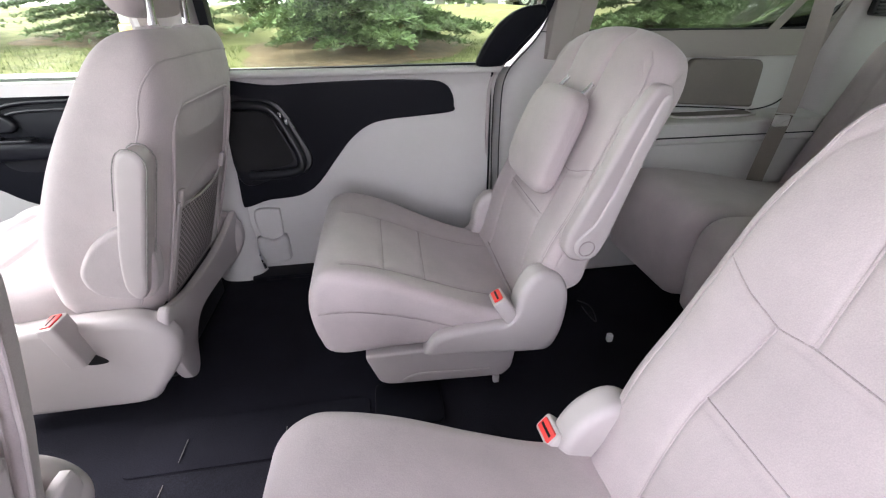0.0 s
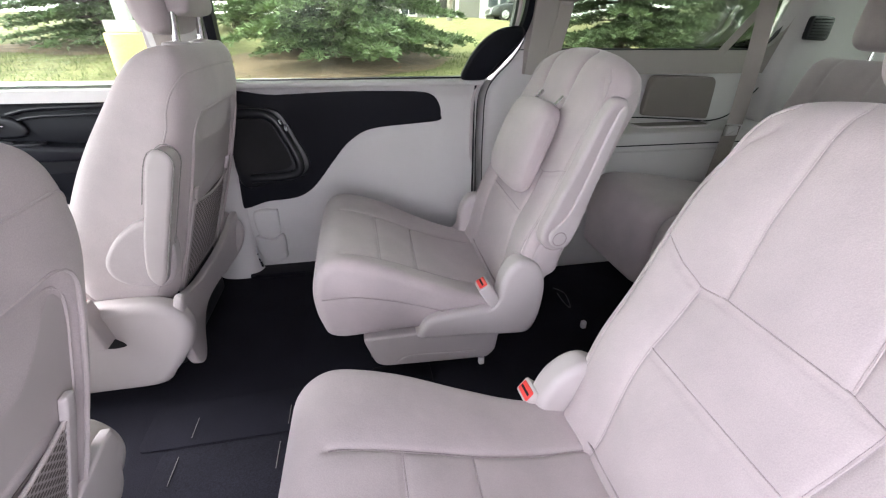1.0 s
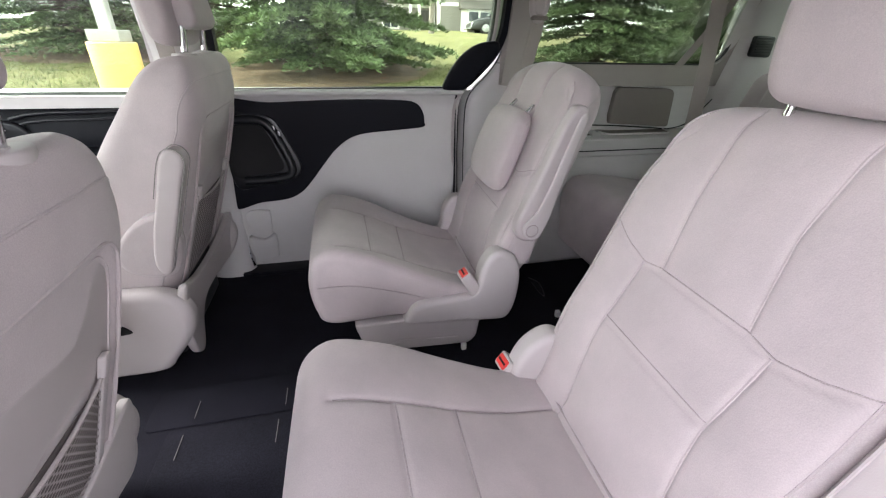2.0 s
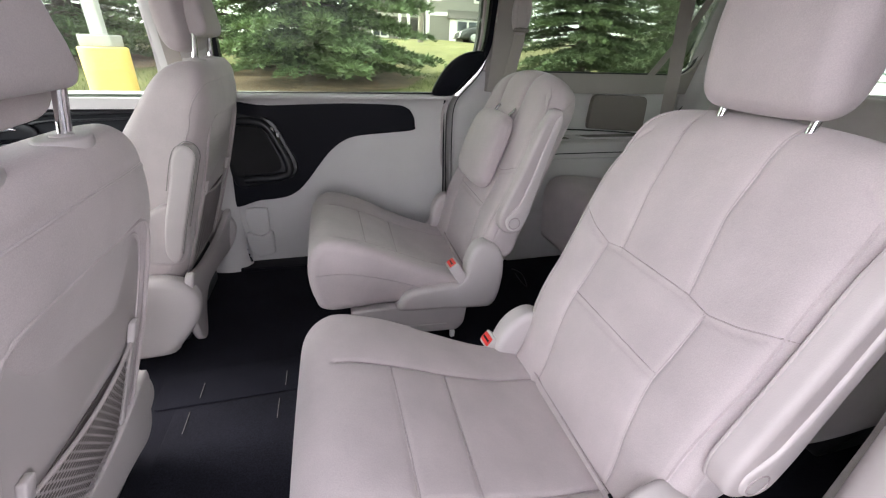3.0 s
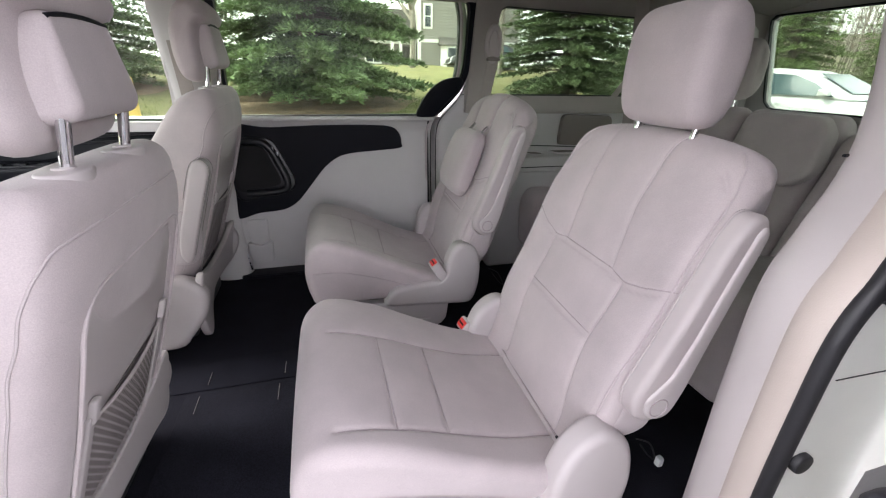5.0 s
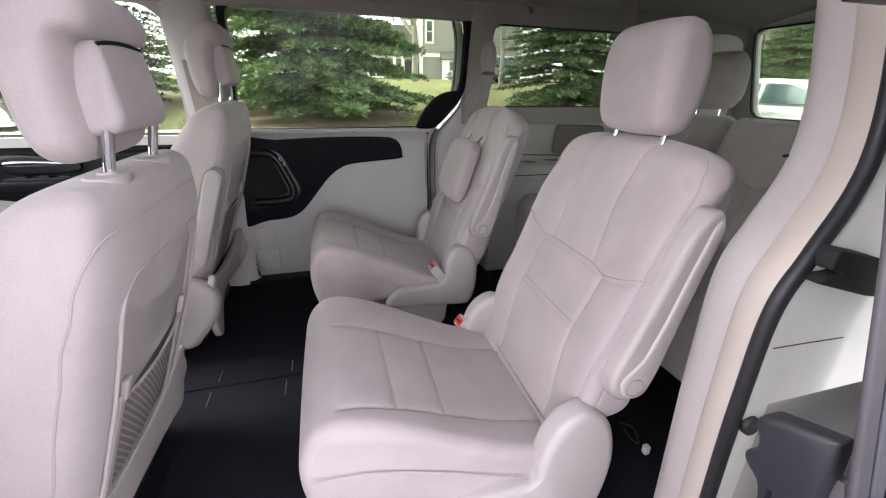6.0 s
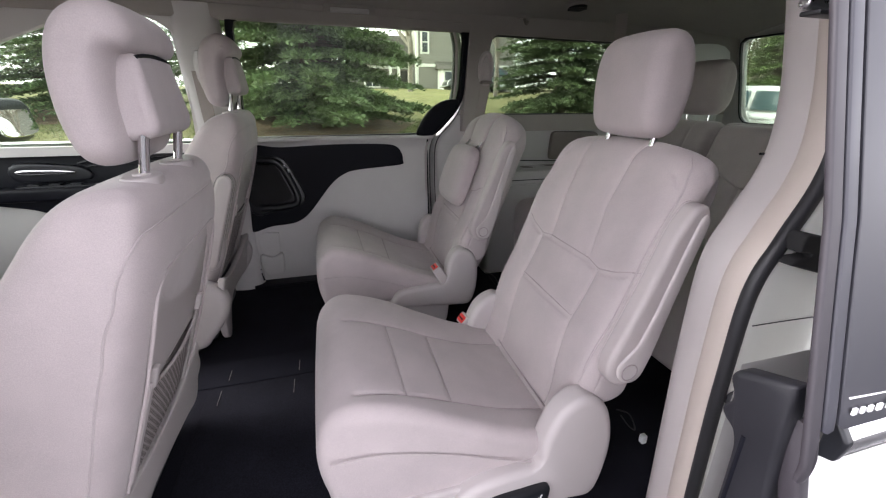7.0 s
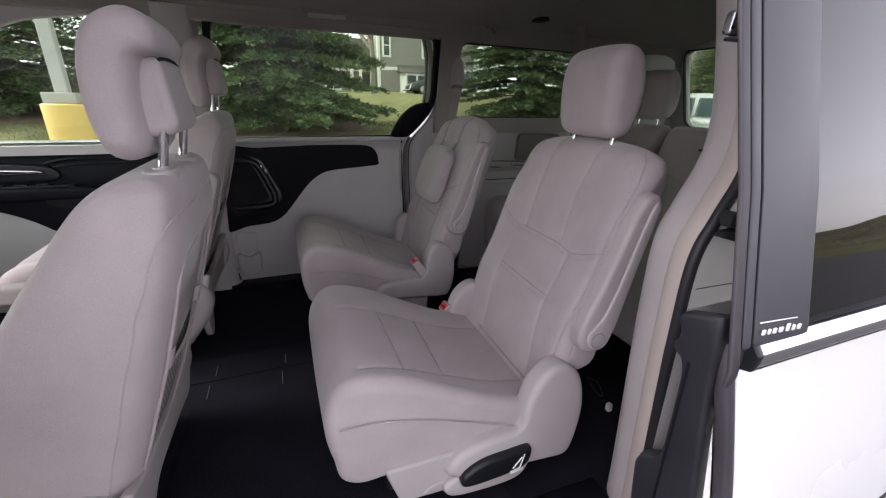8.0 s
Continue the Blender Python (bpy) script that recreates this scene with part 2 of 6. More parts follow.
def ribbon(name, pts, side, width, thick, material, parent=None, label=""):
    """A flat band along a line; side: the direction of its width."""
    P = np.array(pts, float)
    T = np.gradient(P, axis=0)
    V = []
    for p, t in zip(P, T):
        s = np.array(side, float)
        t = t / np.linalg.norm(t)
        s = s - t * (s @ t)
        s /= np.linalg.norm(s)
        u = np.cross(t, s)
        for a, b in ((-1, -1), (1, -1), (1, 1), (-1, 1)):
            V.append(p + s * a * width / 2 + u * b * thick / 2)
    F = [(j * 4 + i, j * 4 + (i + 1) % 4, j * 4 + 4 + (i + 1) % 4, j * 4 + 4 + i) for j in range(len(P) - 1) for i in range(4)]
    F += [(3, 2, 1, 0), tuple((len(P) - 1) * 4 + i for i in range(4))]
    return put(name, V, F, material, parent, label)


def frame_ring(name, outer, inner, w0, w1, material, parent=None, label="", axes="xzy", post=None, n=96):
    """A flat frame between two outlines, w0 to w1 thick."""
    A, B = [outward(even(np.array(p, float), n))[0] for p in (outer, inner)]
    A, B = [np.roll(p, -int(np.argmin((p - p.min(0)) @ (1 / np.ptp(p, axis=0)))), 0) for p in (A, B)]
    V = np.vstack([np.column_stack([p, np.full(n, w)]) for p, w in ((A, w0), (B, w0), (B, w1), (A, w1))])
    ia = ORDER[axes]
    W = np.empty_like(V)
    for k in range(3):
        W[:, ia[k]] = V[:, k]
    if post is not None:
        W = post(W)
    F = [(r * n + i, ((r + 1) % 4) * n + i, ((r + 1) % 4) * n + (i + 1) % n, r * n + (i + 1) % n) for r in range(4) for i in range(n)]
    return put(name, W, F, material, parent, label)


def sheet(name, grid, material, parent=None, label="", thick=0.0, sharp=60):
    """A surface over a grid of points [rows][cols]; thick: its depth along z."""
    G = np.array(grid, float)
    a, b = G.shape[:2]
    V = G.reshape(-1, 3)
    F = [(i * b + j, i * b + j + 1, (i + 1) * b + j + 1, (i + 1) * b + j) for i in range(a - 1) for j in range(b - 1)]
    if thick:
        k = len(V)
        V = np.vstack([V, V + np.array([0, 0, thick])])
        F += [tuple(q + k for q in f[::-1]) for f in F]
        rim = [i for i in range(b)] + [i * b + b - 1 for i in range(1, a)] + [(a - 1) * b + j for j in range(b - 2, -1, -1)] + [i * b for i in range(a - 2, 0, -1)]
        F += [(p, q, q + k, p + k) for p, q in zip(rim, rim[1:] + rim[:1])]
    return put(name, V, F, material, parent, label, sharp)


def seam_depth(lines, Q, depth, width):
    """How deep each point of Q lies in the seams: lines of points in the same plane."""
    best = np.full(len(Q), 9.0)
    for ln in lines:
        for a, b in zip(ln, ln[1:]):
            a, b = np.array(a, float), np.array(b, float)
            d = b - a
            t = np.clip(((Q - a) @ d) / max(d @ d, 1e-12), 0, 1)
            best = np.minimum(best, np.linalg.norm(Q - a - t[:, None] * d, axis=1))
    return depth * np.exp(-(best / width) ** 2) + depth * 0.55 * np.exp(-(best / (width * 4)) ** 2)


def smooth01(v, a, b):
    t = np.clip((v - a) / (b - a), 0, 1)
    return t * t * (3 - 2 * t)


def padded_back(name, side, width, cy, material, parent, power=4.0, nz=150, na=230, relief=None):
    """A padded seat back from its side outline (x, z) and its half width by height, with pillow-round edges.
    relief(y, z): how far the rear face lies inward."""
    P = even(spline(side, True, 12), 400)
    P = outward(P)[0]
    lo, hi = int(np.argmin(P[:, 1])), int(np.argmax(P[:, 1]))
    P = np.roll(P, -lo, 0)
    hi = (hi - lo) % len(P)
    rear, front = P[:hi + 1], np.vstack([P[hi:], P[:1]])[::-1]
    z0, z1 = P[0, 1], P[hi, 1]
    zs_ = z0 + (z1 - z0) * (0.5 - 0.5 * np.cos(np.pi * np.linspace(0.012, 0.988, nz)))
    th = np.linspace(0, 2 * np.pi, 721)[:-1]
    c_, s_ = np.cos(th), np.sin(th)
    ex, ey = np.sign(c_) * np.abs(c_) ** (2 / power), np.sign(s_) * np.abs(s_) ** (2 / power)
    wz, wh = np.array(width, float).T
    V = []
    for z in zs_:
        a0, b0 = np.interp(z, front[:, 1], front[:, 0]), np.interp(z, rear[:, 1], rear[:, 0])
        mid, half, h = (a0 + b0) / 2, max((b0 - a0) / 2, 0.002), np.interp(z, wz, wh)
        R = even(np.column_stack([ex * half, ey * h]), na)
        x = R[:, 0].copy()
        if relief is not None:
            x -= relief(R[:, 1], np.full(na, z)) * smooth01(R[:, 0] / half, 0.7, 0.96)
        V.append(np.column_stack([mid + x, cy + R[:, 1], np.full(na, z)]))
    V = np.array(V)
    # the stations across are smoothed up and down, so that the width's breaks do not show
    for _ in range(3):
        V[1:-1, :, :2] = (V[:-2, :, :2] + 2 * V[1:-1, :, :2] + V[2:, :, :2]) / 4
    n = na
    F = [(j * n + i, j * n + (i + 1) % n, (j + 1) * n + (i + 1) % n, (j + 1) * n + i) for j in range(nz - 1) for i in range(n)]
    F += [tuple(range(n))[::-1], tuple((nz - 1) * n + i for i in range(n))]
    return put(name, V.reshape(-1, 3), F, material, parent, sharp=75)


def curve2(pts, n=12):
    return [tuple(p) for p in even(spline(pts, False, 8), n, False)]

# ---- the van's shell ----
MID = 0.085  # the van's centre line


def lean(W, y0=0.86, z0=0.70, slope=0.22):
    """Sides lean inward above the belt line."""
    W = W.copy()
    s = np.sign(W[:, 1] - MID)
    W[:, 1] -= s * slope * np.maximum(W[:, 2] - z0, 0)
    return W


def roof_z(y, x=0.5):
    return 1.285 - 0.092 * ((y - MID) / 0.715) ** 2 - 0.05 * np.clip((x - 1.6) / 1.0, 0, 1) ** 2 - 0.16 * np.clip((-0.35 - x) / 0.9, 0, 1) ** 2


def edge_x(z):
    """The rear edge of the sliding-door opening: it steps back above the belt line."""
    zs = [-0.5, 0.10, 0.25, 0.45, 0.62, 0.67, 0.705, 0.74, 0.785, 0.83, 0.90, 1.0, 1.10, 1.16, 1.30]
    xs = [0.815, 0.808, 0.802, 0.794, 0.793, 0.800, 0.820, 0.858, 0.897, 0.918, 0.930, 0.930, 0.925, 0.905, 0.86]
    return np.mean([np.interp(z + d, zs, xs) for d in np.linspace(-0.032, 0.032, 9)], axis=0)


def side_lean(z):
    return 0.22 * np.maximum(z - 0.70, 0)


floor = sheet("floor", [[(x, y, 0.0) for y in np.linspace(-0.74, 0.90, 18)] for x in np.linspace(-1.3, 2.55, 40)], CARPET, thick=-0.03)
tagged(floor, "black carpeted minivan floor", "floor", kind="structure")

# floor mats over the storage bins, with grey stitched folds
def floor_panel(name, x0, x1, y0, y1, z=0.004, mt=None, label=""):
    return slab(name, rounded([(x0, y0), (x1, y0), (x1, y1), (x0, y1)], 0.02), 0.0, z, 0.003, mt or CARPET, floor, label, axes="xyz", arc=3)


floor_panel("mat_panel", -0.14, 0.62, -0.70, 0.060, 0.006)
floor_panel("mat_panel", -0.20, 0.325, 0.066, 0.204, 0.005)
floor_panel("bin_lid", 0.338, 0.505, 0.10, 0.236, 0.010, BLACK, "black plastic storage bin lid")
for x in (-0.088, 0.131):
    for y0, y1 in ((0.085, 0.142), (-0.03, 0.038)):
        tube("stitch", [(x - 0.012 * (y < 0.05), y, 0.0075) for y in np.linspace(y0, y1, 6)], 0.0010, THREAD, floor, "grey stitching", n=6)
tube("fold", [(x, 0.063, 0.0045) for x in np.linspace(-0.14, 0.30, 14)], 0.0010, CARPET, floor, n=6)
for x, y in ((1.044, -0.49), (1.03, 0.30), (0.655, 0.205)):
    box("anchor_cap", x - 0.008, x + 0.008, y - 0.008, y + 0.008, 0.0, 0.026, 0.004, WHITE, floor, "small white plastic anchor cap")

# headliner
ys = np.linspace(-0.63, 0.80, 32)
ceiling = sheet("ceiling", [[(x, y, roof_z(y, x)) for y in ys] for x in np.linspace(-1.15, 2.47, 60)], HEADLINER, thick=0.03)
tagged(ceiling, "beige-grey felt headliner", "ceiling", kind="structure")
roof = sheet("roof_skin", [[(x, y, roof_z(MID + (y - MID) * 0.9, x) + 0.06) for y in np.linspace(-0.80, 0.97, 20)] for x in np.linspace(-1.2, 2.7, 40)], PAINT, thick=0.004)
tagged(roof, "white painted minivan roof panel", "roof", kind="structure")


def pillar(name, side, top, label):
    """The post behind a sliding door: trim, beige flange, seal, painted jamb, each following the opening's edge."""
    e = thing(name, (1.0, MID + side * 0.72, 0.0), label, "pillar", kind="structure")
    zs = np.linspace(-0.02, top, 110)

    def run(part_name, plan, material, lab=""):
        C = spline(plan, False, 6)
        short = [1.0 if side < 0 else float(np.interp(z, [0.74, 0.80], [1.0, 0.05])) for z in zs]
        G = [[(edge_x(z) + min(dx, 0.085) + max(dx - 0.085, 0) * k, MID + side * (off - side_lean(z)), z) for dx, off in C] for z, k in zip(zs, short)]
        if side < 0:
            G = G[::-1]
        return sheet(part_name, G, material, e, lab)

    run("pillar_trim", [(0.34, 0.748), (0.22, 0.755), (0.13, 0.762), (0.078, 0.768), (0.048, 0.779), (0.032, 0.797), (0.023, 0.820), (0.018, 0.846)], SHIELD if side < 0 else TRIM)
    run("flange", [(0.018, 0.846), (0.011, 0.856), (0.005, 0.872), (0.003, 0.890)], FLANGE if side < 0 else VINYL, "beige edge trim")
    line = [(edge_x(z) + 0.004, MID + side * (0.898 - side_lean(z)), z) for z in zs]
    tube("door_seal", line, 0.0095, RUBBER, e, "black rubber door seal", n=12)
    run("jamb", [(0.008, 0.903), (0.030, 0.906), (0.125, 0.906), (0.140, 0.925), (0.150, 0.965), (0.18, 0.980), (0.26, 0.985)], PAINT_JAMB, "white painted door jamb")
    return e


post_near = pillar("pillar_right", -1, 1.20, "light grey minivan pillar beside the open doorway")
post_far = pillar("pillar_left", 1, 1.19, "light grey minivan pillar behind the closed sliding door")
# dark joints along the far pillar's edge, and its parting line
for dx_, off_, r_ in ((0.030, 0.797, 0.0022), (0.017, 0.846, 0.0028)):
    tube("trim_joint", [(edge_x(z) + dx_, MID + off_ - side_lean(z) - 0.001, z) for z in np.linspace(0.03, 1.17, 80)], r_, RUBBER, post_far, n=6)
tube("parting_line", [(edge_x(0.80) + dx_, MID + off_ - side_lean(0.80) - 0.002, 0.80) for dx_, off_ in ((0.032, 0.797), (0.048, 0.779), (0.078, 0.768), (0.085, 0.7665))], 0.0016, BLACK, post_far, n=6)
# a parting line and the belt cover on the doorway's pillar
tube("parting_line", [(edge_x(z) + dx, MID - (0.7460 + k - side_lean(z)), z) for z, dx, k in ((0.802, 0.030, 0.0400), (0.801, 0.050, 0.0350), (0.800, 0.085, 0.029), (0.798, 0.130, 0.0225))], 0.0022, BLACK, post_near, n=6)

# quarter panel outside, behind the doorway
zs = np.linspace(-0.25, 0.80, 24)
quarter = sheet("wall_right_outer", [[(x, MID - (0.975 - side_lean(z) + 0.02 * math.sin((z + 0.2) * 2.2)), z) for x in np.linspace(0.94, 2.6, 30)] for z in zs[::-1]], PAINT)
tagged(quarter, "white painted rear quarter panel", "car body", kind="structure")
trk = thing("door_track", (1.1, -0.905, 0.66), "black sliding-door track recess in white bodywork", "rail", kind="structure")
slab("roller_hook", rounded([(0.830, 0.724), (0.838, 0.729), (0.884, 0.718), (0.925, 0.706), (0.925, 0.660), (0.905, 0.664), (0.818, 0.690), (0.828, 0.6965), (0.850, 0.698), (0.851, 0.703), (0.829, 0.705)], 0.003), -0.838, -0.815, 0.003, RECESS, trk, "black roller hook", arc=3)
tube("jamb_crease", [(0.812, -0.821, 0.596), (0.86, -0.8225, 0.596), (0.93, -0.8235, 0.594)], 0.0008, STEEL, trk, n=5)
# solid bar, near-black: the darkness of a deep slot painted on
box("slot", 0.955, 2.3, -0.913, -0.893, 0.645, 0.712, 0.006, RECESS, trk)
box("rail", 0.955, 2.3, -0.922, -0.911, 0.664, 0.680, 0.003, STEEL, trk)

# inner side walls
def side_wall(name, side, x0, x1, z0, z1, off, material, label, bulge=0.0):
    nx = max(4, int((x1 - x0) * 22))
    G = [[(x, MID + side * (off - side_lean(z) - bulge * math.sin(math.pi * (z - z0) / (z1 - z0))), z) for x in np.linspace(x0, x1, nx)] for z in np.linspace(z0, z1, 26)]
    return tagged(sheet(name, G if side > 0 else G[::-1], material), label, "wall", kind="structure")


def opening_wall(name, side, outer, inner, off, material, label):
    w = frame_ring(name, outer, inner, MID + side * off, MID + side * (off + 0.05), material, post=lean)
    return tagged(w, label, "wall", kind="structure")


QWIN = rounded([(1.025, 0.800), (1.93, 0.800), (1.97, 1.135), (1.050, 1.145)], [0.03, 0.09, 0.07, 0.035], 6)
opening_wall("wall_left_upper", 1, rounded([(0.945, 0.72), (2.58, 0.72), (2.43, 1.30), (0.945, 1.30)], 0.004), QWIN, 0.735, HEADLINER, "beige-grey trim round the rear quarter window")
opening_wall("wall_right_upper", -1, rounded([(1.10, 0.72), (2.58, 0.72), (2.43, 1.22), (1.10, 1.22)], 0.004), [(x + 0.16, z) for x, z in QWIN], 0.735, HEADLINER, "beige-grey trim round the rear quarter window")
for k, side in enumerate((1, -1)):
    q = [(x + (0.16 if side < 0 else 0), z) for x, z in QWIN]
    win = thing("window_%d" % (k + 1), (1.6, MID + side * 0.79, 0.81), "fixed tinted rear quarter window with black rubber edge", "window", kind="structure")
    Pq, Nq = outward(np.array(q))
    frame_ring("rubber_edge", Pq + Nq * 0.006, Pq - Nq * 0.006, MID + side * 0.755, MID + side * 0.768, RUBBER, win, post=lean)
    slab("pane", Pq + Nq * 0.004, MID + side * 0.775 - 0.002, MID + side * 0.775 + 0.002, 0.001, REARGLASS, win, post=lean, arc=1)
    slab("sill", rounded([(0.98 if side > 0 else 1.24, 0.776), (2.0, 0.776), (2.0, 0.792), (0.98 if side > 0 else 1.24, 0.792)], 0.006), MID + side * 0.72, MID + side * 0.80, 0.005, TRIM, win)

# left rear quarter: panel, grille, ledge with cup holders, wheel-arch box
def panel_y(x, z):
    """The quarter panel bows gently towards the cabin at its rear."""
    return 0.842 - 0.05 * np.clip((x - 1.78) / 0.5, 0, 1) ** 2 - 0.03 * np.clip((0.62 - z) / 0.1, 0, 1)


wl_ = thing("wall_left_rear", (1.5, 0.84, 0.0), "light grey moulded rear side panel with speaker grille and cup holders", "wall", kind="structure")
sheet("side_panel", [[(x, panel_y(x, z), z) for x in np.linspace(1.02, 2.55, 50)] for z in np.linspace(0.50, 0.795, 22)], TRIM, wl_)
slab("speaker_grille", rounded([(1.442, 0.572), (1.742, 0.552), (1.735, 0.708), (1.452, 0.716)], [0.012, 0.012, 0.035, 0.03], 6), 0.812, 0.842, 0.006, GRILLE, wl_, "brown-grey speaker grille")
led = thing("side_ledge", (1.5, 0.74, 0.0), "light grey plastic side ledge with cup holders over the wheel arch", "ledge", kind="structure")
slab("ledge_top", rounded([(1.04, 0.655), (1.90, 0.655), (1.97, 0.86), (1.04, 0.86)], 0.02), 0.500, 0.545, 0.012, TRIM, led, axes="xyz")
slab("ledge_lip", rounded([(0.650, 0.478), (0.672, 0.470), (0.672, 0.540), (0.650, 0.545)], 0.008), 1.04, 1.88, 0.008, TRIM, led, axes="yzx")
slab("wheel_box", rounded([(0.672, 0.0), (0.86, 0.0), (0.86, 0.505), (0.668, 0.505)], 0.02), 1.04, 2.0, 0.02, TRIM, led, axes="yzx")
tube("groove", [(x, 0.6485, 0.500) for x in np.linspace(1.06, 1.85, 10)], 0.002, BLACK, led, n=6)
for cx_, rr in ((1.27, 0.040),):
    th = np.linspace(0, 2 * math.pi, 25)[:-1]
    tube("cup_ring", [(cx_ + rr * math.cos(a), 0.735 + rr * math.sin(a), 0.547) for a in th], 0.004, TRIM, led, closed=True)
    slab("cup_well", [(cx_ + rr * math.cos(a), 0.735 + rr * math.sin(a)) for a in th], 0.542, 0.5475, 0.001, GRILLE, led, "dark cup holder well", axes="xyz", arc=1)
slab("tray_well", rounded([(1.38, 0.715), (1.68, 0.715), (1.70, 0.80), (1.37, 0.80)], 0.03), 0.542, 0.5475, 0.001, GRILLE, led, "dark tray recess", axes="xyz", arc=1)
tube("tray_rim", [(x, y, 0.548) for x, y in rounded([(1.38, 0.715), (1.68, 0.715), (1.70, 0.80), (1.37, 0.80)], 0.03)], 0.004, TRIM, led, closed=True, n=8)
tube("panel_groove", [(x, y, z) for x, y, z in spline([(1.20, 0.805, 0.575), (1.45, 0.80, 0.566), (1.62, 0.79, 0.556), (1.72, 0.785, 0.55), (1.80, 0.788, 0.565), (1.86, 0.80, 0.60), (1.95, 0.815, 0.68)], False, 6)], 0.0025, BLACK, wl_, n=6)

# rear corner trim with an air vent, left
dp = thing("rear_corner_trim", (2.3, 0.75, 0.0), "light grey rear corner trim with an air vent", "trim", kind="structure")
G = []
for z in np.linspace(0.30, 1.20, 24):
    d = 0.3 * side_lean(z)
    G.append([(x, y - d, z) for x, y in spline([(1.925, 0.842), (1.945, 0.785), (1.99, 0.760), (2.15, 0.752), (2.42, 0.756), (2.50, 0.80)], False, 5)])
sheet("corner_panel", G, TRIM, dp)
slab("vent_plate", rounded([(1.970, 0.838), (2.070, 0.835), (2.072, 0.912), (1.972, 0.915)], 0.015), 0.728, 0.746, 0.003, BLACK_SATIN, dp, "dark vent plate")
for i in range(7):
    box("vent_slat", 1.982, 2.060, 0.723, 0.731, 0.843 + 0.0098 * i, 0.8475 + 0.0098 * i, 0.0015, BLACK, dp)

side_wall("wall_right_rear", -1, 1.08, 2.60, 0.0, 0.80, 0.752, TRIM, "light grey moulded rear side panel", 0.03)

# tailgate
tg = thing("tailgate", (2.6, MID, 0.0), "closed tailgate with a wide rear window", "tailgate", kind="structure")


def rake(W):
    W = W.copy()
    W[:, 0] -= 0.30 * np.maximum(W[:, 2] - 0.70, 0)
    return W


RWIN = rounded([(-0.54, 0.752), (0.706, 0.752), (0.706, 1.175), (-0.54, 1.175)], [0.06, 0.06, 0.04, 0.04], 6)
frame_ring("tailgate_frame", rounded([(-0.78, 0.0), (0.95, 0.0), (0.93, 1.25), (-0.76, 1.25)], 0.03), RWIN, 2.60, 2.64, TRIM, tg, axes="yzx", post=rake)
Pq, Nq = outward(np.array(RWIN))
frame_ring("rubber_edge", Pq + Nq * 0.004, Pq - Nq * 0.004, 2.588, 2.602, RUBBER, tg, axes="yzx", post=rake)
slab("rear_pane", Pq + Nq * 0.004, 2.618, 2.622, 0.001, REARGLASS, tg, "tinted rear window pane", axes="yzx", post=rake, arc=1)
rear_skin = slab("wall_rear_outer", rounded([(-0.85, -0.25), (1.02, -0.25), (1.02, 0.74), (-0.85, 0.74)], 0.03), 2.66, 2.70, 0.01, PAINT, axes="yzx")
tagged(rear_skin, "white painted tailgate skin", "car body", kind="structure")

# ---- left sliding door, closed ----
d1 = thing("door_1", (0.35, 0.87, 0.0), "closed sliding door with light grey panel and black insert", "door", kind="structure")
SWIN = rounded([(-0.035, 0.712), (0.80, 0.718), (0.925, 0.86), (0.925, 1.165), (-0.010, 1.165)], [0.02, 0.06, 0.08, 0.05, 0.05], 6)


def door_y(x, z):
    """The lower panel swells into the cabin; a shelf under the window sill turns outward."""
    y = 0.868 - 0.03 * np.clip((z - 0.66) / 0.05, -0.2, 1)
    b = np.interp(z, [0.02, 0.10, 0.22, 0.36, 0.50, 0.62, 0.72], [0.0, 0.028, 0.040, 0.034, 0.022, 0.012, 0.0])
    return y - b


xs = np.linspace(-0.095, 0.775, 60)
zs = np.linspace(0.012, 0.716, 60)
G = [[(x - 0.03 * np.clip((z - 0.1) / -0.1, 0, 1), door_y(x, z), z) for x in xs] for z in zs]
sheet("door_panel", G, TRIM, d1)
slab("window_sill", rounded([(0.815, 0.690), (0.90, 0.684), (0.90, 0.712), (0.828, 0.712), (0.812, 0.704)], 0.008), -0.09, 0.80, 0.01, TRIM, d1, axes="yzx")


def on_door(out):
    def f(W):
        W = W.copy()
        W[:, 1] += door_y(W[:, 0], W[:, 2]) - out
        return W
    return f


INS = spline([(-0.11, 0.656), (0.10, 0.665), (0.35, 0.673), (0.56, 0.669), (0.625, 0.655), (0.650, 0.622), (0.654, 0.590), (0.648, 0.569), (0.55, 0.560), (0.43, 0.551), (0.368, 0.535),
              (0.31, 0.495), (0.258, 0.437), (0.215, 0.385), (0.177, 0.345), (0.14, 0.322), (0.10, 0.311), (0.02, 0.306), (-0.11, 0.308)], True, 6)
slab("door_insert", INS, -0.012, 0.01, 0.006, BLACK, d1, "black textured insert panel", post=on_door(0.0), arc=3)
HND = spline([(-0.06, 0.625), (0.03, 0.630), (0.09, 0.622), (0.12, 0.590), (0.150, 0.520), (0.178, 0.455), (0.172, 0.415), (0.14, 0.392), (0.05, 0.380), (-0.06, 0.378)], True, 7)
slab("pull_recess", HND, -0.020, 0.0, 0.006, BLACK_SATIN, d1, "black pull handle surround", post=on_door(0.0), arc=3)
HOLE = spline([(-0.055, 0.590), (0.02, 0.595), (0.065, 0.580), (0.095, 0.52), (0.118, 0.455), (0.110, 0.430), (0.06, 0.418), (-0.055, 0.415)], True, 7)
slab("pull_hole", HOLE, -0.0225, -0.015, 0.002, RECESS, d1, post=on_door(0.0), arc=2)
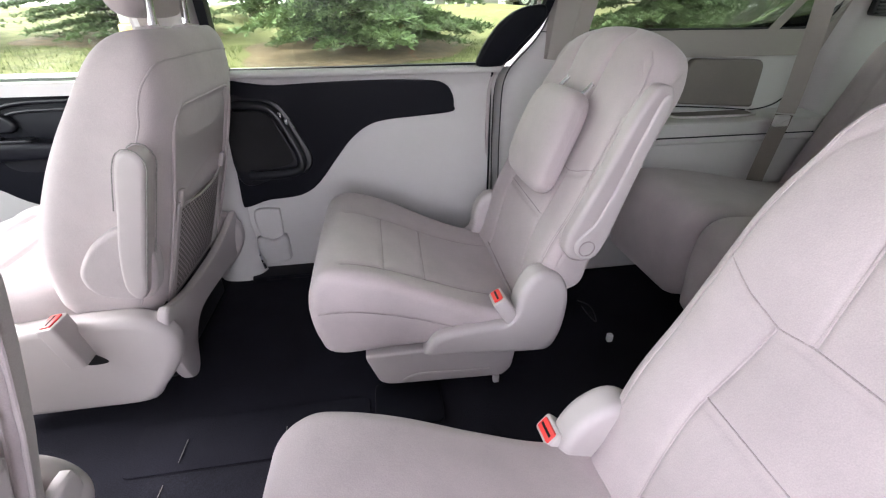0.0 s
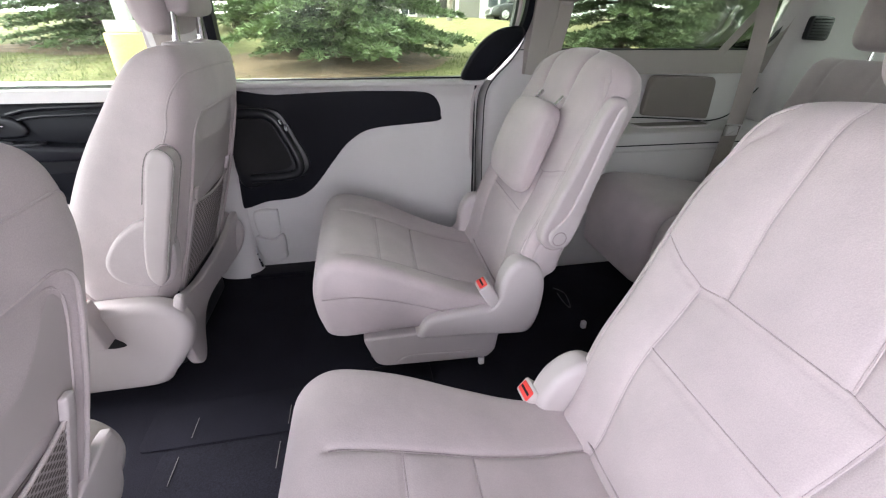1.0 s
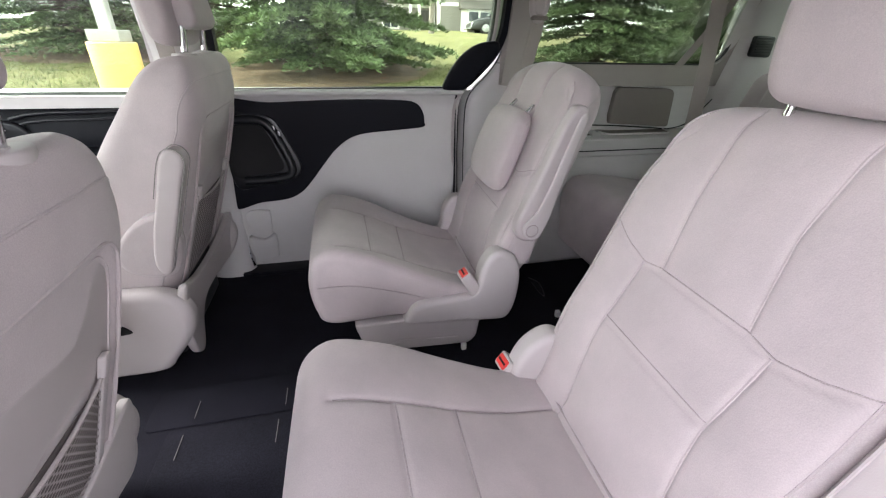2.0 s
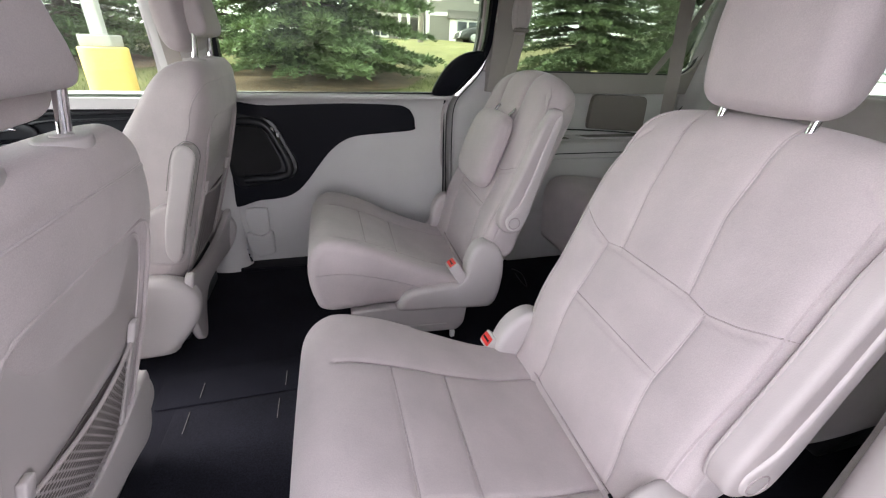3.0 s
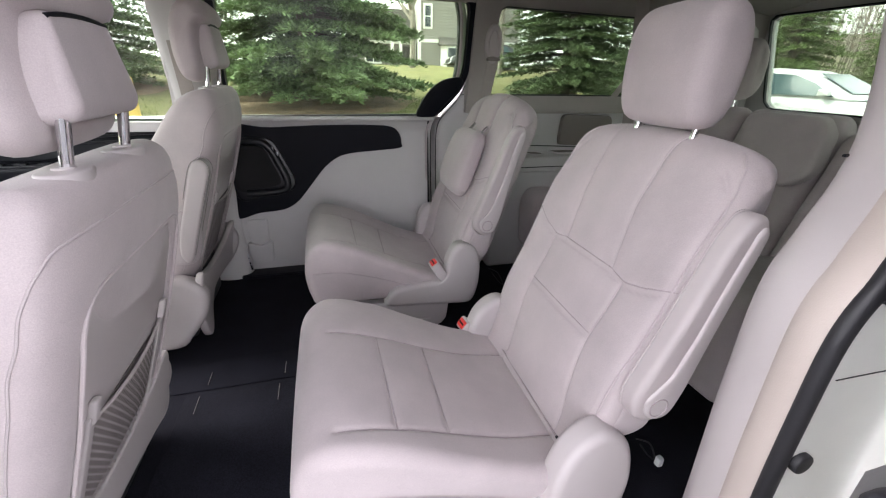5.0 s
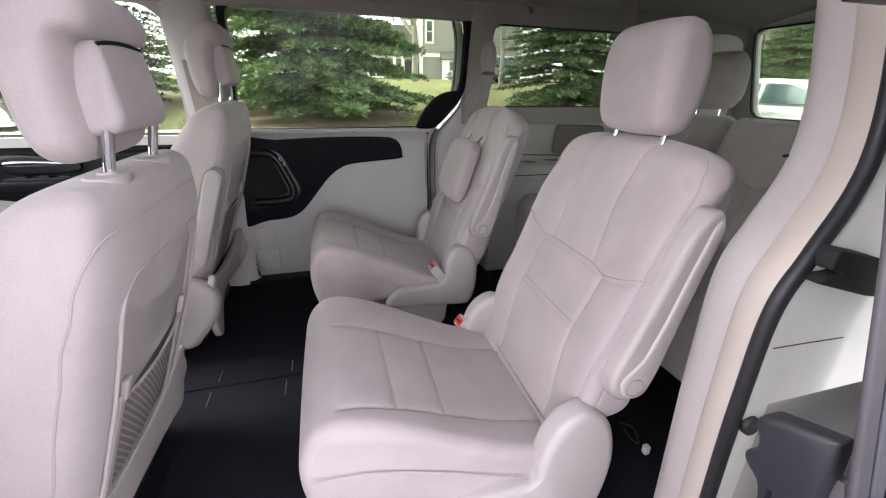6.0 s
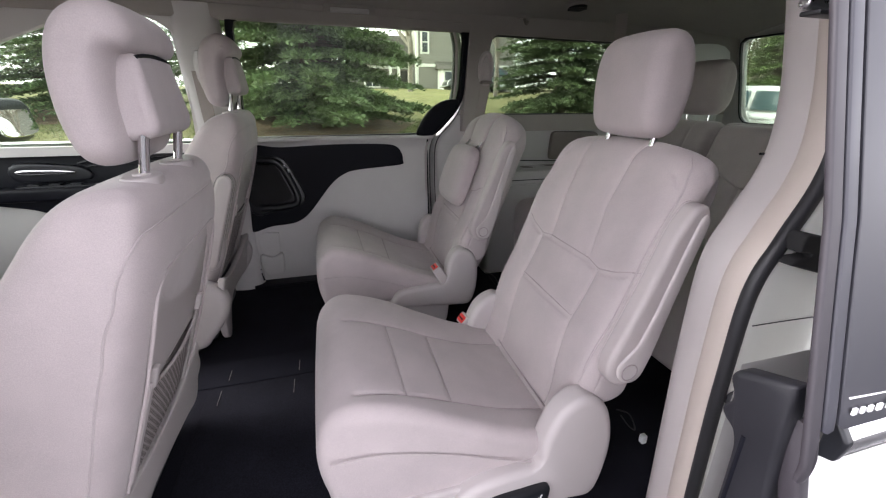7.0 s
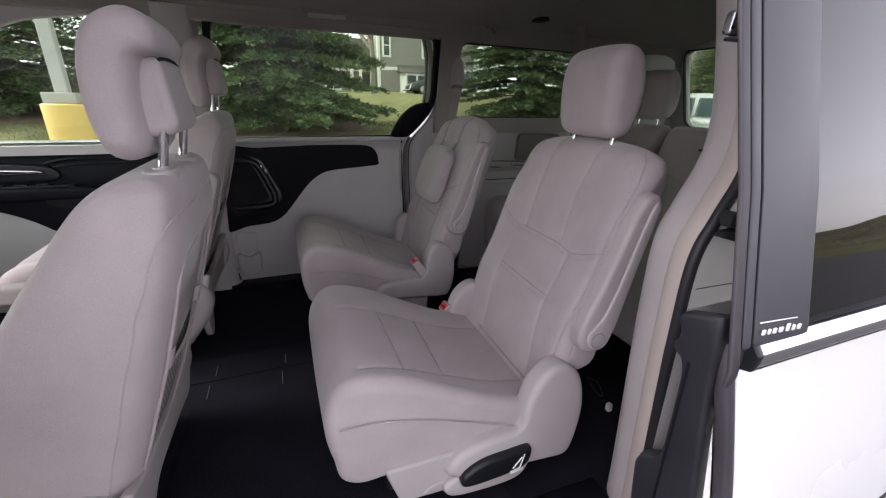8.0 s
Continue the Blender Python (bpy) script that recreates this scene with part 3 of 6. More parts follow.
tube("pull_handle", [(x, door_y(x, z) - 0.032, z) for x, z in spline([(-0.03, 0.612), (0.05, 0.610), (0.088, 0.585), (0.120, 0.52), (0.145, 0.45), (0.135, 0.412), (0.08, 0.400), (-0.02, 0.398)], False, 8)], 0.016, BLACK_SATIN, d1, "black pull handle", n=10)
for k in range(2):
    box("lock_switch", 0.098 + 0.016 * k, 0.108 + 0.016 * k, 0.815, 0.826, 0.575 - 0.02 * k, 0.592 - 0.02 * k, 0.002, SATIN, d1, "small lock switch")
slab("door_pocket", spline([(-0.045, 0.265), (0.03, 0.272), (0.040, 0.255), (0.034, 0.17), (0.018, 0.148), (-0.02, 0.142), (-0.04, 0.16)], True, 6), -0.012, 0.006, 0.005, TRIM, d1, post=on_door(0.0), arc=3)
slab("pocket_cup", spline([(-0.055, 0.165), (0.0, 0.155), (0.045, 0.17), (0.046, 0.10), (0.035, 0.06), (-0.04, 0.055)], True, 6), -0.030, 0.006, 0.01, TRIM, d1, post=on_door(0.0), arc=3)
slab("kick_strip", rounded([(-0.10, 0.0), (0.80, 0.0), (0.80, 0.016), (-0.10, 0.016)], 0.003), 0.80, 0.90, 0.003, BLACK, d1)
tube("door_edge_seal", [(x, y, z) for x, y, z in spline([(-0.075, 0.845, 0.40), (-0.082, 0.838, 0.30), (-0.075, 0.836, 0.16), (-0.06, 0.842, 0.03)], False, 8)], 0.006, SATIN, d1, "grey door edge strip", n=8)
tube("shut_line", [(0.778, door_y(0.7, z) - 0.004, z) for z in np.linspace(0.05, 0.71, 20)], 0.0035, BLACK, d1, n=6)
tube("inner_seal", [(edge_x(z) - 0.028 + 0.004 * math.sin(z * 3), MID + 0.765 - side_lean(z), z) for z in np.linspace(0.05, 1.15, 50)], 0.006, VINYL, d1, "grey door seal edge", n=8)
tube("pillar_seal", [(edge_x(z) - 0.010, MID + 0.792 - side_lean(z), z) for z in np.linspace(0.02, 1.16, 70)], 0.010, TRIM, post_far, "grey pillar seal", n=8)
# dark cord that paints the shaded line beside the pillar seal
tube("seal_shadow", [(edge_x(z) - 0.020, MID + 0.787 - side_lean(z), z) for z in np.linspace(0.02, 1.16, 70)], 0.004, RUBBER, post_far, n=6)
tube("outer_seal", [(edge_x(z) - 0.016, MID + 0.815 - side_lean(z), z) for z in np.linspace(0.02, 1.16, 70)], 0.016, RUBBER, post_far, "black outer seal", n=8)
frame_ring("window_frame", rounded([(-0.060, 0.690), (0.81, 0.696), (0.948, 0.852), (0.948, 1.182), (-0.035, 1.182)], [0.02, 0.06, 0.08, 0.05, 0.05], 6), SWIN, 0.835, 0.875, BLACK, d1, "black window surround", post=lean)
slab("corner_cover", spline([(0.722, 0.708), (0.735, 0.760), (0.775, 0.820), (0.825, 0.858), (0.875, 0.872), (0.915, 0.868), (0.915, 0.830), (0.865, 0.780), (0.825, 0.735), (0.795, 0.705)], True, 6), 0.815, 0.850, 0.012, BLACK, d1, "black window corner cover", post=lean)
slab("pane", outward(np.array(SWIN))[0] + outward(np.array(SWIN))[1] * 0.006, 0.855, 0.859, 0.001, TINT, d1, "lightly tinted window pane", post=lean, arc=1)
skin = sheet("wall_left_outer", [[(x, 1.03 - 0.06 * ((z - 0.3) / 0.5) ** 2, z) for x in np.linspace(-1.35, 2.68, 40)] for z in np.linspace(-0.25, 0.70, 14)], PAINT)
tagged(skin, "white painted outer body side", "car body", kind="structure")
ledge_out = sheet("belt_moulding", [[(x, y, z) for y, z in ((0.88, 0.700), (0.92, 0.706), (0.975, 0.690), (0.99, 0.66))] for x in np.linspace(-1.3, 1.06, 30)], PAINT)
tagged(ledge_out, "white painted window ledge outside the glass", "car body", kind="structure")
hdr = slab("wall_left_header", rounded([(-1.0, 1.158), (2.44, 1.141), (2.44, 1.23), (-1.0, 1.23)], 0.01), 0.822, 0.875, 0.01, HEADLINER, post=lean)
tagged(hdr, "headliner-covered rail over the side windows", "wall", kind="structure")

# ---- driver's door, closed, and the post behind it ----
bp = thing("pillar_front", (-0.14, 0.84, 0.0), "light grey post between the front and sliding doors", "pillar", kind="structure")
sheet("pillar_trim", [[(x, y - side_lean(z), z) for x, y in spline([(-0.23, 0.86), (-0.20, 0.825), (-0.14, 0.810), (-0.08, 0.82), (-0.055, 0.855)], False, 5)] for z in np.linspace(0, 1.20, 30)], TRIM, bp)
tube("belt_anchor", [(-0.14, 0.785 - side_lean(z), z) for z in (0.90, 0.95, 1.00, 1.04)], [0.012, 0.022, 0.022, 0.010], TRIM, bp, "belt height adjuster", n=10)
ribbon("belt", [(-0.15, 0.775 - side_lean(z), z) for z in np.linspace(0.30, 0.97, 10)], (1, 0, 0), 0.046, 0.0025, BELT, bp, "grey-beige seat belt webbing")
d2 = thing("door_2", (-0.7, 0.9, 0.0), "closed driver's door with black upper panel and chrome handle", "door", kind="structure")
FWIN = rounded([(-1.20, 0.690), (-0.235, 0.690), (-0.205, 1.10), (-0.30, 1.160), (-0.58, 1.125), (-0.80, 1.04)], [0.03, 0.03, 0.06, 0.05, 0.05, 0.05], 6)
frame_ring("window_frame", rounded([(-1.40, 0.655), (-0.18, 0.655), (-0.15, 1.21), (-0.28, 1.215), (-0.60, 1.19), (-0.88, 1.10)], 0.03), FWIN, 0.84, 0.875, TRIM, d2, post=lean)
slab("pane", outward(np.array(FWIN))[0], 0.862, 0.866, 0.001, GLASS, d2, "clear window pane", post=lean, arc=1).visible_shadow = False
sheet("upper_panel", [[(x, 0.885 - 0.02 * math.sin(math.pi * (z - 0.44) / 0.22), z) for x in np.linspace(-1.35, -0.2, 30)] for z in np.linspace(0.42, 0.662, 14)], BLACK, d2, "black upper door panel")
tube("sill_line", [(x, 0.868, 0.668) for x in np.linspace(-1.3, -0.22, 10)], 0.010, BLACK, d2, n=8)
for a, b in ((0.640, 0.0055), (0.617, 0.004)):
    tube("trim_line", [(x, 0.866 - 0.002 * i, z) for i, (x, z) in enumerate(curve2([(-0.69, a - 0.02), (-0.62, a - 0.004), (-0.50, a), (-0.38, a + 0.006), (-0.26, a + 0.012)], 10))], b, BLACK_SATIN, d2, "black satin trim line", n=8)
slab("handle_cup", spline([(-0.90, 0.625), (-0.72, 0.618), (-0.66, 0.600), (-0.65, 0.565), (-0.70, 0.552), (-0.90, 0.556)], True, 6), 0.850, 0.872, 0.008, BLACK_SATIN, d2)
slab("door_handle", spline([(-0.88, 0.603), (-0.76, 0.602), (-0.705, 0.596), (-0.70, 0.586), (-0.76, 0.582), (-0.88, 0.584)], True, 6), 0.838, 0.850, 0.005, CHROME, d2, "chrome door handle")
slab("armrest", spline([(-1.15, 0.528), (-0.70, 0.535), (-0.55, 0.530), (-0.42, 0.524), (-0.24, 0.520), (-0.24, 0.488), (-0.50, 0.484), (-1.15, 0.484)], True, 6), 0.80, 0.885, 0.014, BLACK, d2, "black armrest")
slab("switch_plate", rounded([(-0.90, 0.815), (-0.60, 0.815), (-0.60, 0.855), (-0.90, 0.855)], 0.015), 0.531, 0.541, 0.003, BLACK_SATIN, d2, axes="xyz")
for k in range(3):
    box("window_switch", -0.86 + 0.07 * k, -0.82 + 0.07 * k, 0.825, 0.845, 0.538, 0.547, 0.003, BLACK_SATIN, d2)
slab("handle_grip", spline([(-0.70, 0.492), (-0.48, 0.490), (-0.46, 0.46), (-0.52, 0.44), (-0.68, 0.44)], True, 6), 0.83, 0.885, 0.01, BLACK_SATIN, d2)
sheet("lower_panel", [[(x, 0.872 - 0.035 * math.sin(math.pi * np.clip(z / 0.5, 0, 1)), z + 0.06 * np.clip((-0.75 - x) / 0.35, 0, 1) * (z / 0.43) - 0.06 * np.clip((x + 0.5) / 0.2, 0, 1) * (z / 0.43)) for x in np.linspace(-1.35, -0.2, 30)] for z in np.linspace(0.0, 0.43, 14)], TRIM, d2, "light grey lower door panel")
slab("door_panel", spline([(-1.34, 0.505), (-0.60, 0.505), (-0.46, 0.49), (-0.47, 0.33), (-0.58, 0.315), (-0.69, 0.34), (-0.77, 0.395), (-0.86, 0.44), (-0.95, 0.46), (-1.10, 0.485), (-1.34, 0.492)], True, 6), 0.832, 0.860, 0.006, BLACK, d2, "black door panel under the armrest")

# door mirror outside the driver's window
dm = thing("door_mirror", (-1.08, 1.16, 0.70), "black door mirror outside the driver's window", "mirror")
slab("housing", spline([(1.06, 0.70), (1.20, 0.672), (1.34, 0.682), (1.39, 0.73), (1.385, 0.815), (1.335, 0.863), (1.18, 0.863), (1.08, 0.83)], True, 6), -1.17, -1.052, 0.03, BLACK_SATIN, dm, axes="yzx")
slab("mirror_glass", spline([(1.10, 0.72), (1.20, 0.703), (1.32, 0.710), (1.358, 0.74), (1.352, 0.80), (1.31, 0.836), (1.18, 0.836), (1.11, 0.81)], True, 6), -1.052, -1.042, 0.003, MIRROR, dm, "silver mirror glass", axes="yzx", post=lambda W: W - np.outer(0.2 * (W[:, 2] - 0.77), (1, 0, 0)))
tube("arm", [(-1.10, 0.93, 0.69), (-1.11, 1.0, 0.695), (-1.11, 1.08, 0.71)], 0.03, BLACK_SATIN, dm)

# sun visor and windscreen end of the cabin
vis = slab("sun_visor", rounded([(-1.06, 0.12), (-0.86, 0.12), (-0.80, 0.66), (-1.0, 0.66)], 0.04), 1.085, 1.108, 0.01, HEADLINER, axes="xyz", post=lambda W: W + np.column_stack([0 * W[:, 0], 0 * W[:, 0], 0.10 * (W[:, 0] + 0.9) - 0.05 * np.maximum(W[:, 1] - 0.3, 0)]))
tagged(vis, "beige-grey fabric sun visor folded up", "sun visor")
dash = slab("dashboard", spline([(-1.75, 0.30), (-1.32, 0.25), (-1.22, 0.40), (-1.25, 0.56), (-1.40, 0.66), (-1.85, 0.70)], True, 6), -0.68, 0.86, 0.03, BLACK)
tagged(dash, "black moulded dashboard", "dashboard", kind="structure")
ws = sheet("windscreen", [[(-1.85 + 0.72 * k, y, 0.70 + 0.45 * k) for y in np.linspace(-0.62, 0.80, 8)] for k in np.linspace(0, 1, 6)], GLASS)
tagged(ws, "clear windscreen", "windscreen", kind="structure")
ws.visible_shadow = False
fw = slab("wall_front", rounded([(-0.78, -0.2), (0.95, -0.2), (0.95, 0.70), (-0.78, 0.70)], 0.02), -1.90, -1.84, 0.01, BLACK, axes="yzx")
tagged(fw, "black bulkhead behind the dashboard", "wall", kind="structure")
side_wall("wall_right_front", -1, -1.84, -0.22, 0.0, 0.68, 0.775, TRIM, "light grey front passenger door panel", 0.03)
# post and front door out of view, added to shade the passenger seat
bpr = thing("pillar_right_front", (-0.14, -0.72, 0.0), "light grey post in front of the open doorway", "pillar", kind="structure")
sheet("pillar_trim", [[(x, y + side_lean(z), z) for x, y in spline([(-0.31, -0.70), (-0.28, -0.668), (-0.245, -0.662), (-0.215, -0.70), (-0.18, -0.78), (-0.15, -0.86)], False, 5)] for z in np.linspace(1.22, -0.1, 30)], TRIM, bpr)
frd = thing("door_4", (-0.8, -0.75, 0.0), "closed front passenger door with clear window", "door", kind="structure")
frame_ring("window_frame", rounded([(-1.40, 0.655), (-0.18, 0.655), (-0.15, 1.21), (-0.28, 1.215), (-0.60, 1.19), (-0.88, 1.10)], 0.03), FWIN, -0.705, -0.67, TRIM, frd, post=lean)
slab("pane", outward(np.array(FWIN))[0], -0.696, -0.692, 0.001, GLASS, frd, "clear window pane", post=lean, arc=1).visible_shadow = False
frd_skin = sheet("wall_right_front_outer", [[(x, -0.90 - 0.05 * math.sin(math.pi * (z + 0.25)), z) for x in np.linspace(-1.35, -0.15, 12)] for z in np.linspace(0.68, -0.25, 10)], PAINT)
tagged(frd_skin, "white painted front door skin", "car body", kind="structure")
sill_r = slab("door_sill", rounded([(-0.66, -0.10), (-0.90, -0.12), (-0.90, -0.02), (-0.73, 0.004), (-0.66, 0.004)], 0.01), -0.25, 0.84, 0.01, BLACK, axes="yzx")
tagged(sill_r, "black plastic door sill at the open doorway", "sill", kind="structure")
rocker = slab("rocker_panel", rounded([(-0.89, -0.25), (-0.93, -0.24), (-0.925, -0.10), (-0.89, -0.09)], 0.01), -1.35, 2.6, 0.01, PAINT, axes="yzx")
tagged(rocker, "white painted rocker panel under the doorway", "car body", kind="structure")
near_hdr = slab("wall_right_header", rounded([(-1.0, 1.165), (2.44, 1.151), (2.44, 1.24), (-1.0, 1.24)], 0.01), -0.695, -0.665, 0.01, HEADLINER, post=lean)
tagged(near_hdr, "headliner-covered rail over the doorway", "wall", kind="structure")

# ceiling fittings
vent = thing("ceiling_vent", (1.36, 0.56, roof_z(0.56) - 0.004), "round dark ceiling air vent", "air vent")
th = np.linspace(0, 2 * math.pi, 33)[:-1]
zc = float(roof_z(0.56))
tube("vent_ring", [(1.36 + 0.046 * math.cos(a), 0.56 + 0.046 * math.sin(a), zc - 0.005 - 0.09 * 0.046 * math.sin(a) * 2) for a in th], 0.007, HEADLINER, vent, closed=True)
slab("vent_core", [(1.36 + 0.04 * math.cos(a), 0.56 + 0.04 * math.sin(a)) for a in th], zc - 0.012, zc + 0.004, 0.004, BLACK, vent, axes="xyz")
for k in range(4):
    box("vent_slat", 1.33, 1.39, 0.535 + 0.016 * k, 0.539 + 0.016 * k, zc - 0.018, zc - 0.008, 0.001, STEEL, vent)
hk = thing("coat_hook", (1.18, 0.69, 1.21), "small beige coat hook on the headliner", "hook")
box("base", 1.155, 1.205, 0.675, 0.705, 1.205, 1.225, 0.006, HEADLINER, hk)
tube("hook", spline([(1.18, 0.69, 1.212), (1.18, 0.675, 1.195), (1.18, 0.662, 1.182), (1.18, 0.65, 1.190)], False, 5), 0.006, GRILLE, hk, n=8)
gh = thing("grab_handle", (0.42, 0.74, 1.19), "beige folding grab handle over the sliding door", "handle")
box("handle_plate", 0.33, 0.53, 0.69, 0.715, 1.196, 1.222, 0.008, HEADLINER, gh)
box("grip", 0.355, 0.505, 0.680, 0.694, 1.188, 1.206, 0.006, TRIM, gh)

from mathutils.bvhtree import BVHTree

# ---- seats ----
def front_facing(N, fx, fz):
    return np.clip((N[:, 0] * fx + N[:, 1] * fz - 0.2) / 0.4, 0, 1)


def sewn(ob, lines, aim, spread, parent, r_=0.0012, per=0.006, material=None):
    """Sewn seams: thin cords laid into the grooves of a cushion. lines: points (u, v) of its plan; spread(u, v): where each starts; aim: which way it falls."""
    me = ob.data
    tree = BVHTree.FromPolygons([v.co.copy() for v in me.vertices], [tuple(p.vertices) for p in me.polygons])
    d = Vector(aim).normalized()
    for ln in lines:
        L = np.array(ln, float)
        n = max(4, int(np.linalg.norm(np.diff(L, axis=0), axis=1).sum() / per))
        pts = []
        for u, v in even(L, n, False):
            hit_at = tree.ray_cast(Vector(spread(u, v)), d)[0]
            if hit_at is not None and (not pts or (hit_at - pts[-1]).length < 0.05):
                pts.append(hit_at - d * r_ * 0.1)
        if len(pts) > 3:
            P = np.array(pts)
            P[1:-1] = (P[:-2] + 2 * P[1:-1] + P[2:]) / 4
            tube("seam", P, r_, material or SEAM, parent, n=6)


def head_rest(parent, cy, prof, half, posts, foot, name="head_restraint", guides=True, post_r=0.0075, rim=0.045, narrow=0.10):
    """A padded head restraint on two chrome posts."""
    P = even(spline(prof, True, 10), 70)
    top = P[:, 1].max()
    h = slab(name, P, cy - half, cy + half, rim, CLOTH, parent, m=18, arc=8, swell=0.006,
             taper=lambda Q: 1 - narrow * smooth01(Q[:, 1], top - 0.12, top) ** 2, sharp=60)
    for (x0, z0), (x1, z1) in [posts]:
        for dy in (-foot, foot):
            tube("post", [(x0, cy + dy, z0), (x1, cy + dy, z1)], post_r, CHROME, parent, "chrome post", n=14)
            if not guides:
                continue
            th = np.linspace(0, 2 * math.pi, 21)[:-1]
            slab("post_guide", [(x0 + 0.026 * math.cos(a), cy + dy + 0.042 * math.sin(a)) for a in th], z0 - 0.030, z0 + 0.019, 0.004, SHIELD, parent, "light plastic post guide", axes="xyz", arc=4)
            slab("guide_collar", [(x0 + 0.012 * math.cos(a), cy + dy + 0.014 * math.sin(a)) for a in th], z0 + 0.0175, z0 + 0.022, 0.002, SHIELD, parent, axes="xyz", arc=2)
    return h


def buckle(parent, base, tip, name="buckle"):
    """A belt buckle on its stalk, with a red button at the tip."""
    b, t = Vector(base), Vector(tip)
    d = (t - b).normalized()
    s = d.cross(Vector((1, 0, 0)) if abs(d.x) < 0.8 else Vector((0, 0, 1))).normalized()
    u = s.cross(d)
    ln = (t - b).length

    def place(W):
        return np.array([tuple(b + d * w[2] + s * (1.25 * w[1]) + u * (1.25 * w[0])) for w in W])
    bk = slab(name, rounded([(-0.014, -0.021), (0.014, -0.021), (0.014, 0.021), (-0.014, 0.021)], 0.006), 0, ln, 0.004, SHIELD, parent, "light plastic belt buckle", axes="xyz", post=place, arc=3)
    slab("release_button", rounded([(-0.009, -0.016), (0.009, -0.016), (0.009, 0.016), (-0.009, 0.016)], 0.003), ln - 0.003, ln + 0.003, 0.0015, RED, bk, "red release button", axes="xyz", post=place, arc=2)
    slab("slot", rounded([(-0.002, -0.013), (0.002, -0.013), (0.002, 0.013), (-0.002, 0.013)], 0.001), ln + 0.001, ln + 0.0036, 0.0004, BLACK, bk, axes="xyz", post=place, arc=1)


CUSHION = [(0.262, 0.118), (0.228, 0.20), (0.217, 0.280), (0.230, 0.345), (0.262, 0.380), (0.310, 0.384), (0.400, 0.352), (0.50, 0.300), (0.60, 0.252), (0.70, 0.218), (0.745, 0.19), (0.735, 0.14), (0.60, 0.125), (0.42, 0.125)]
BACK = [(0.700, 0.200), (0.722, 0.262), (0.752, 0.385), (0.792, 0.480), (0.838, 0.605), (0.888, 0.735), (0.912, 0.790), (0.940, 0.815), (0.972, 0.814), (1.000, 0.790), (1.002, 0.735), (0.972, 0.640), (0.928, 0.510), (0.885, 0.385), (0.852, 0.285), (0.815, 0.215), (0.760, 0.190)]
SHIELD_OUT = [(0.458, 0.112), (0.487, 0.155), (0.546, 0.174), (0.600, 0.177), (0.640, 0.182), (0.648, 0.235), (0.668, 0.290), (0.700, 0.322), (0.740, 0.331), (0.785, 0.295), (0.806, 0.230), (0.808, 0.170), (0.795, 0.095), (0.775, 0.058), (0.72, 0.062), (0.60, 0.075), (0.50, 0.088)]
SHIELD_AISLE = [(0.474, 0.146), (0.476, 0.178), (0.494, 0.202), (0.535, 0.215), (0.634, 0.222), (0.662, 0.220), (0.679, 0.246), (0.685, 0.298), (0.710, 0.346), (0.747, 0.356), (0.787, 0.330), (0.805, 0.272), (0.800, 0.185), (0.778, 0.130), (0.74, 0.124), (0.60, 0.136)]


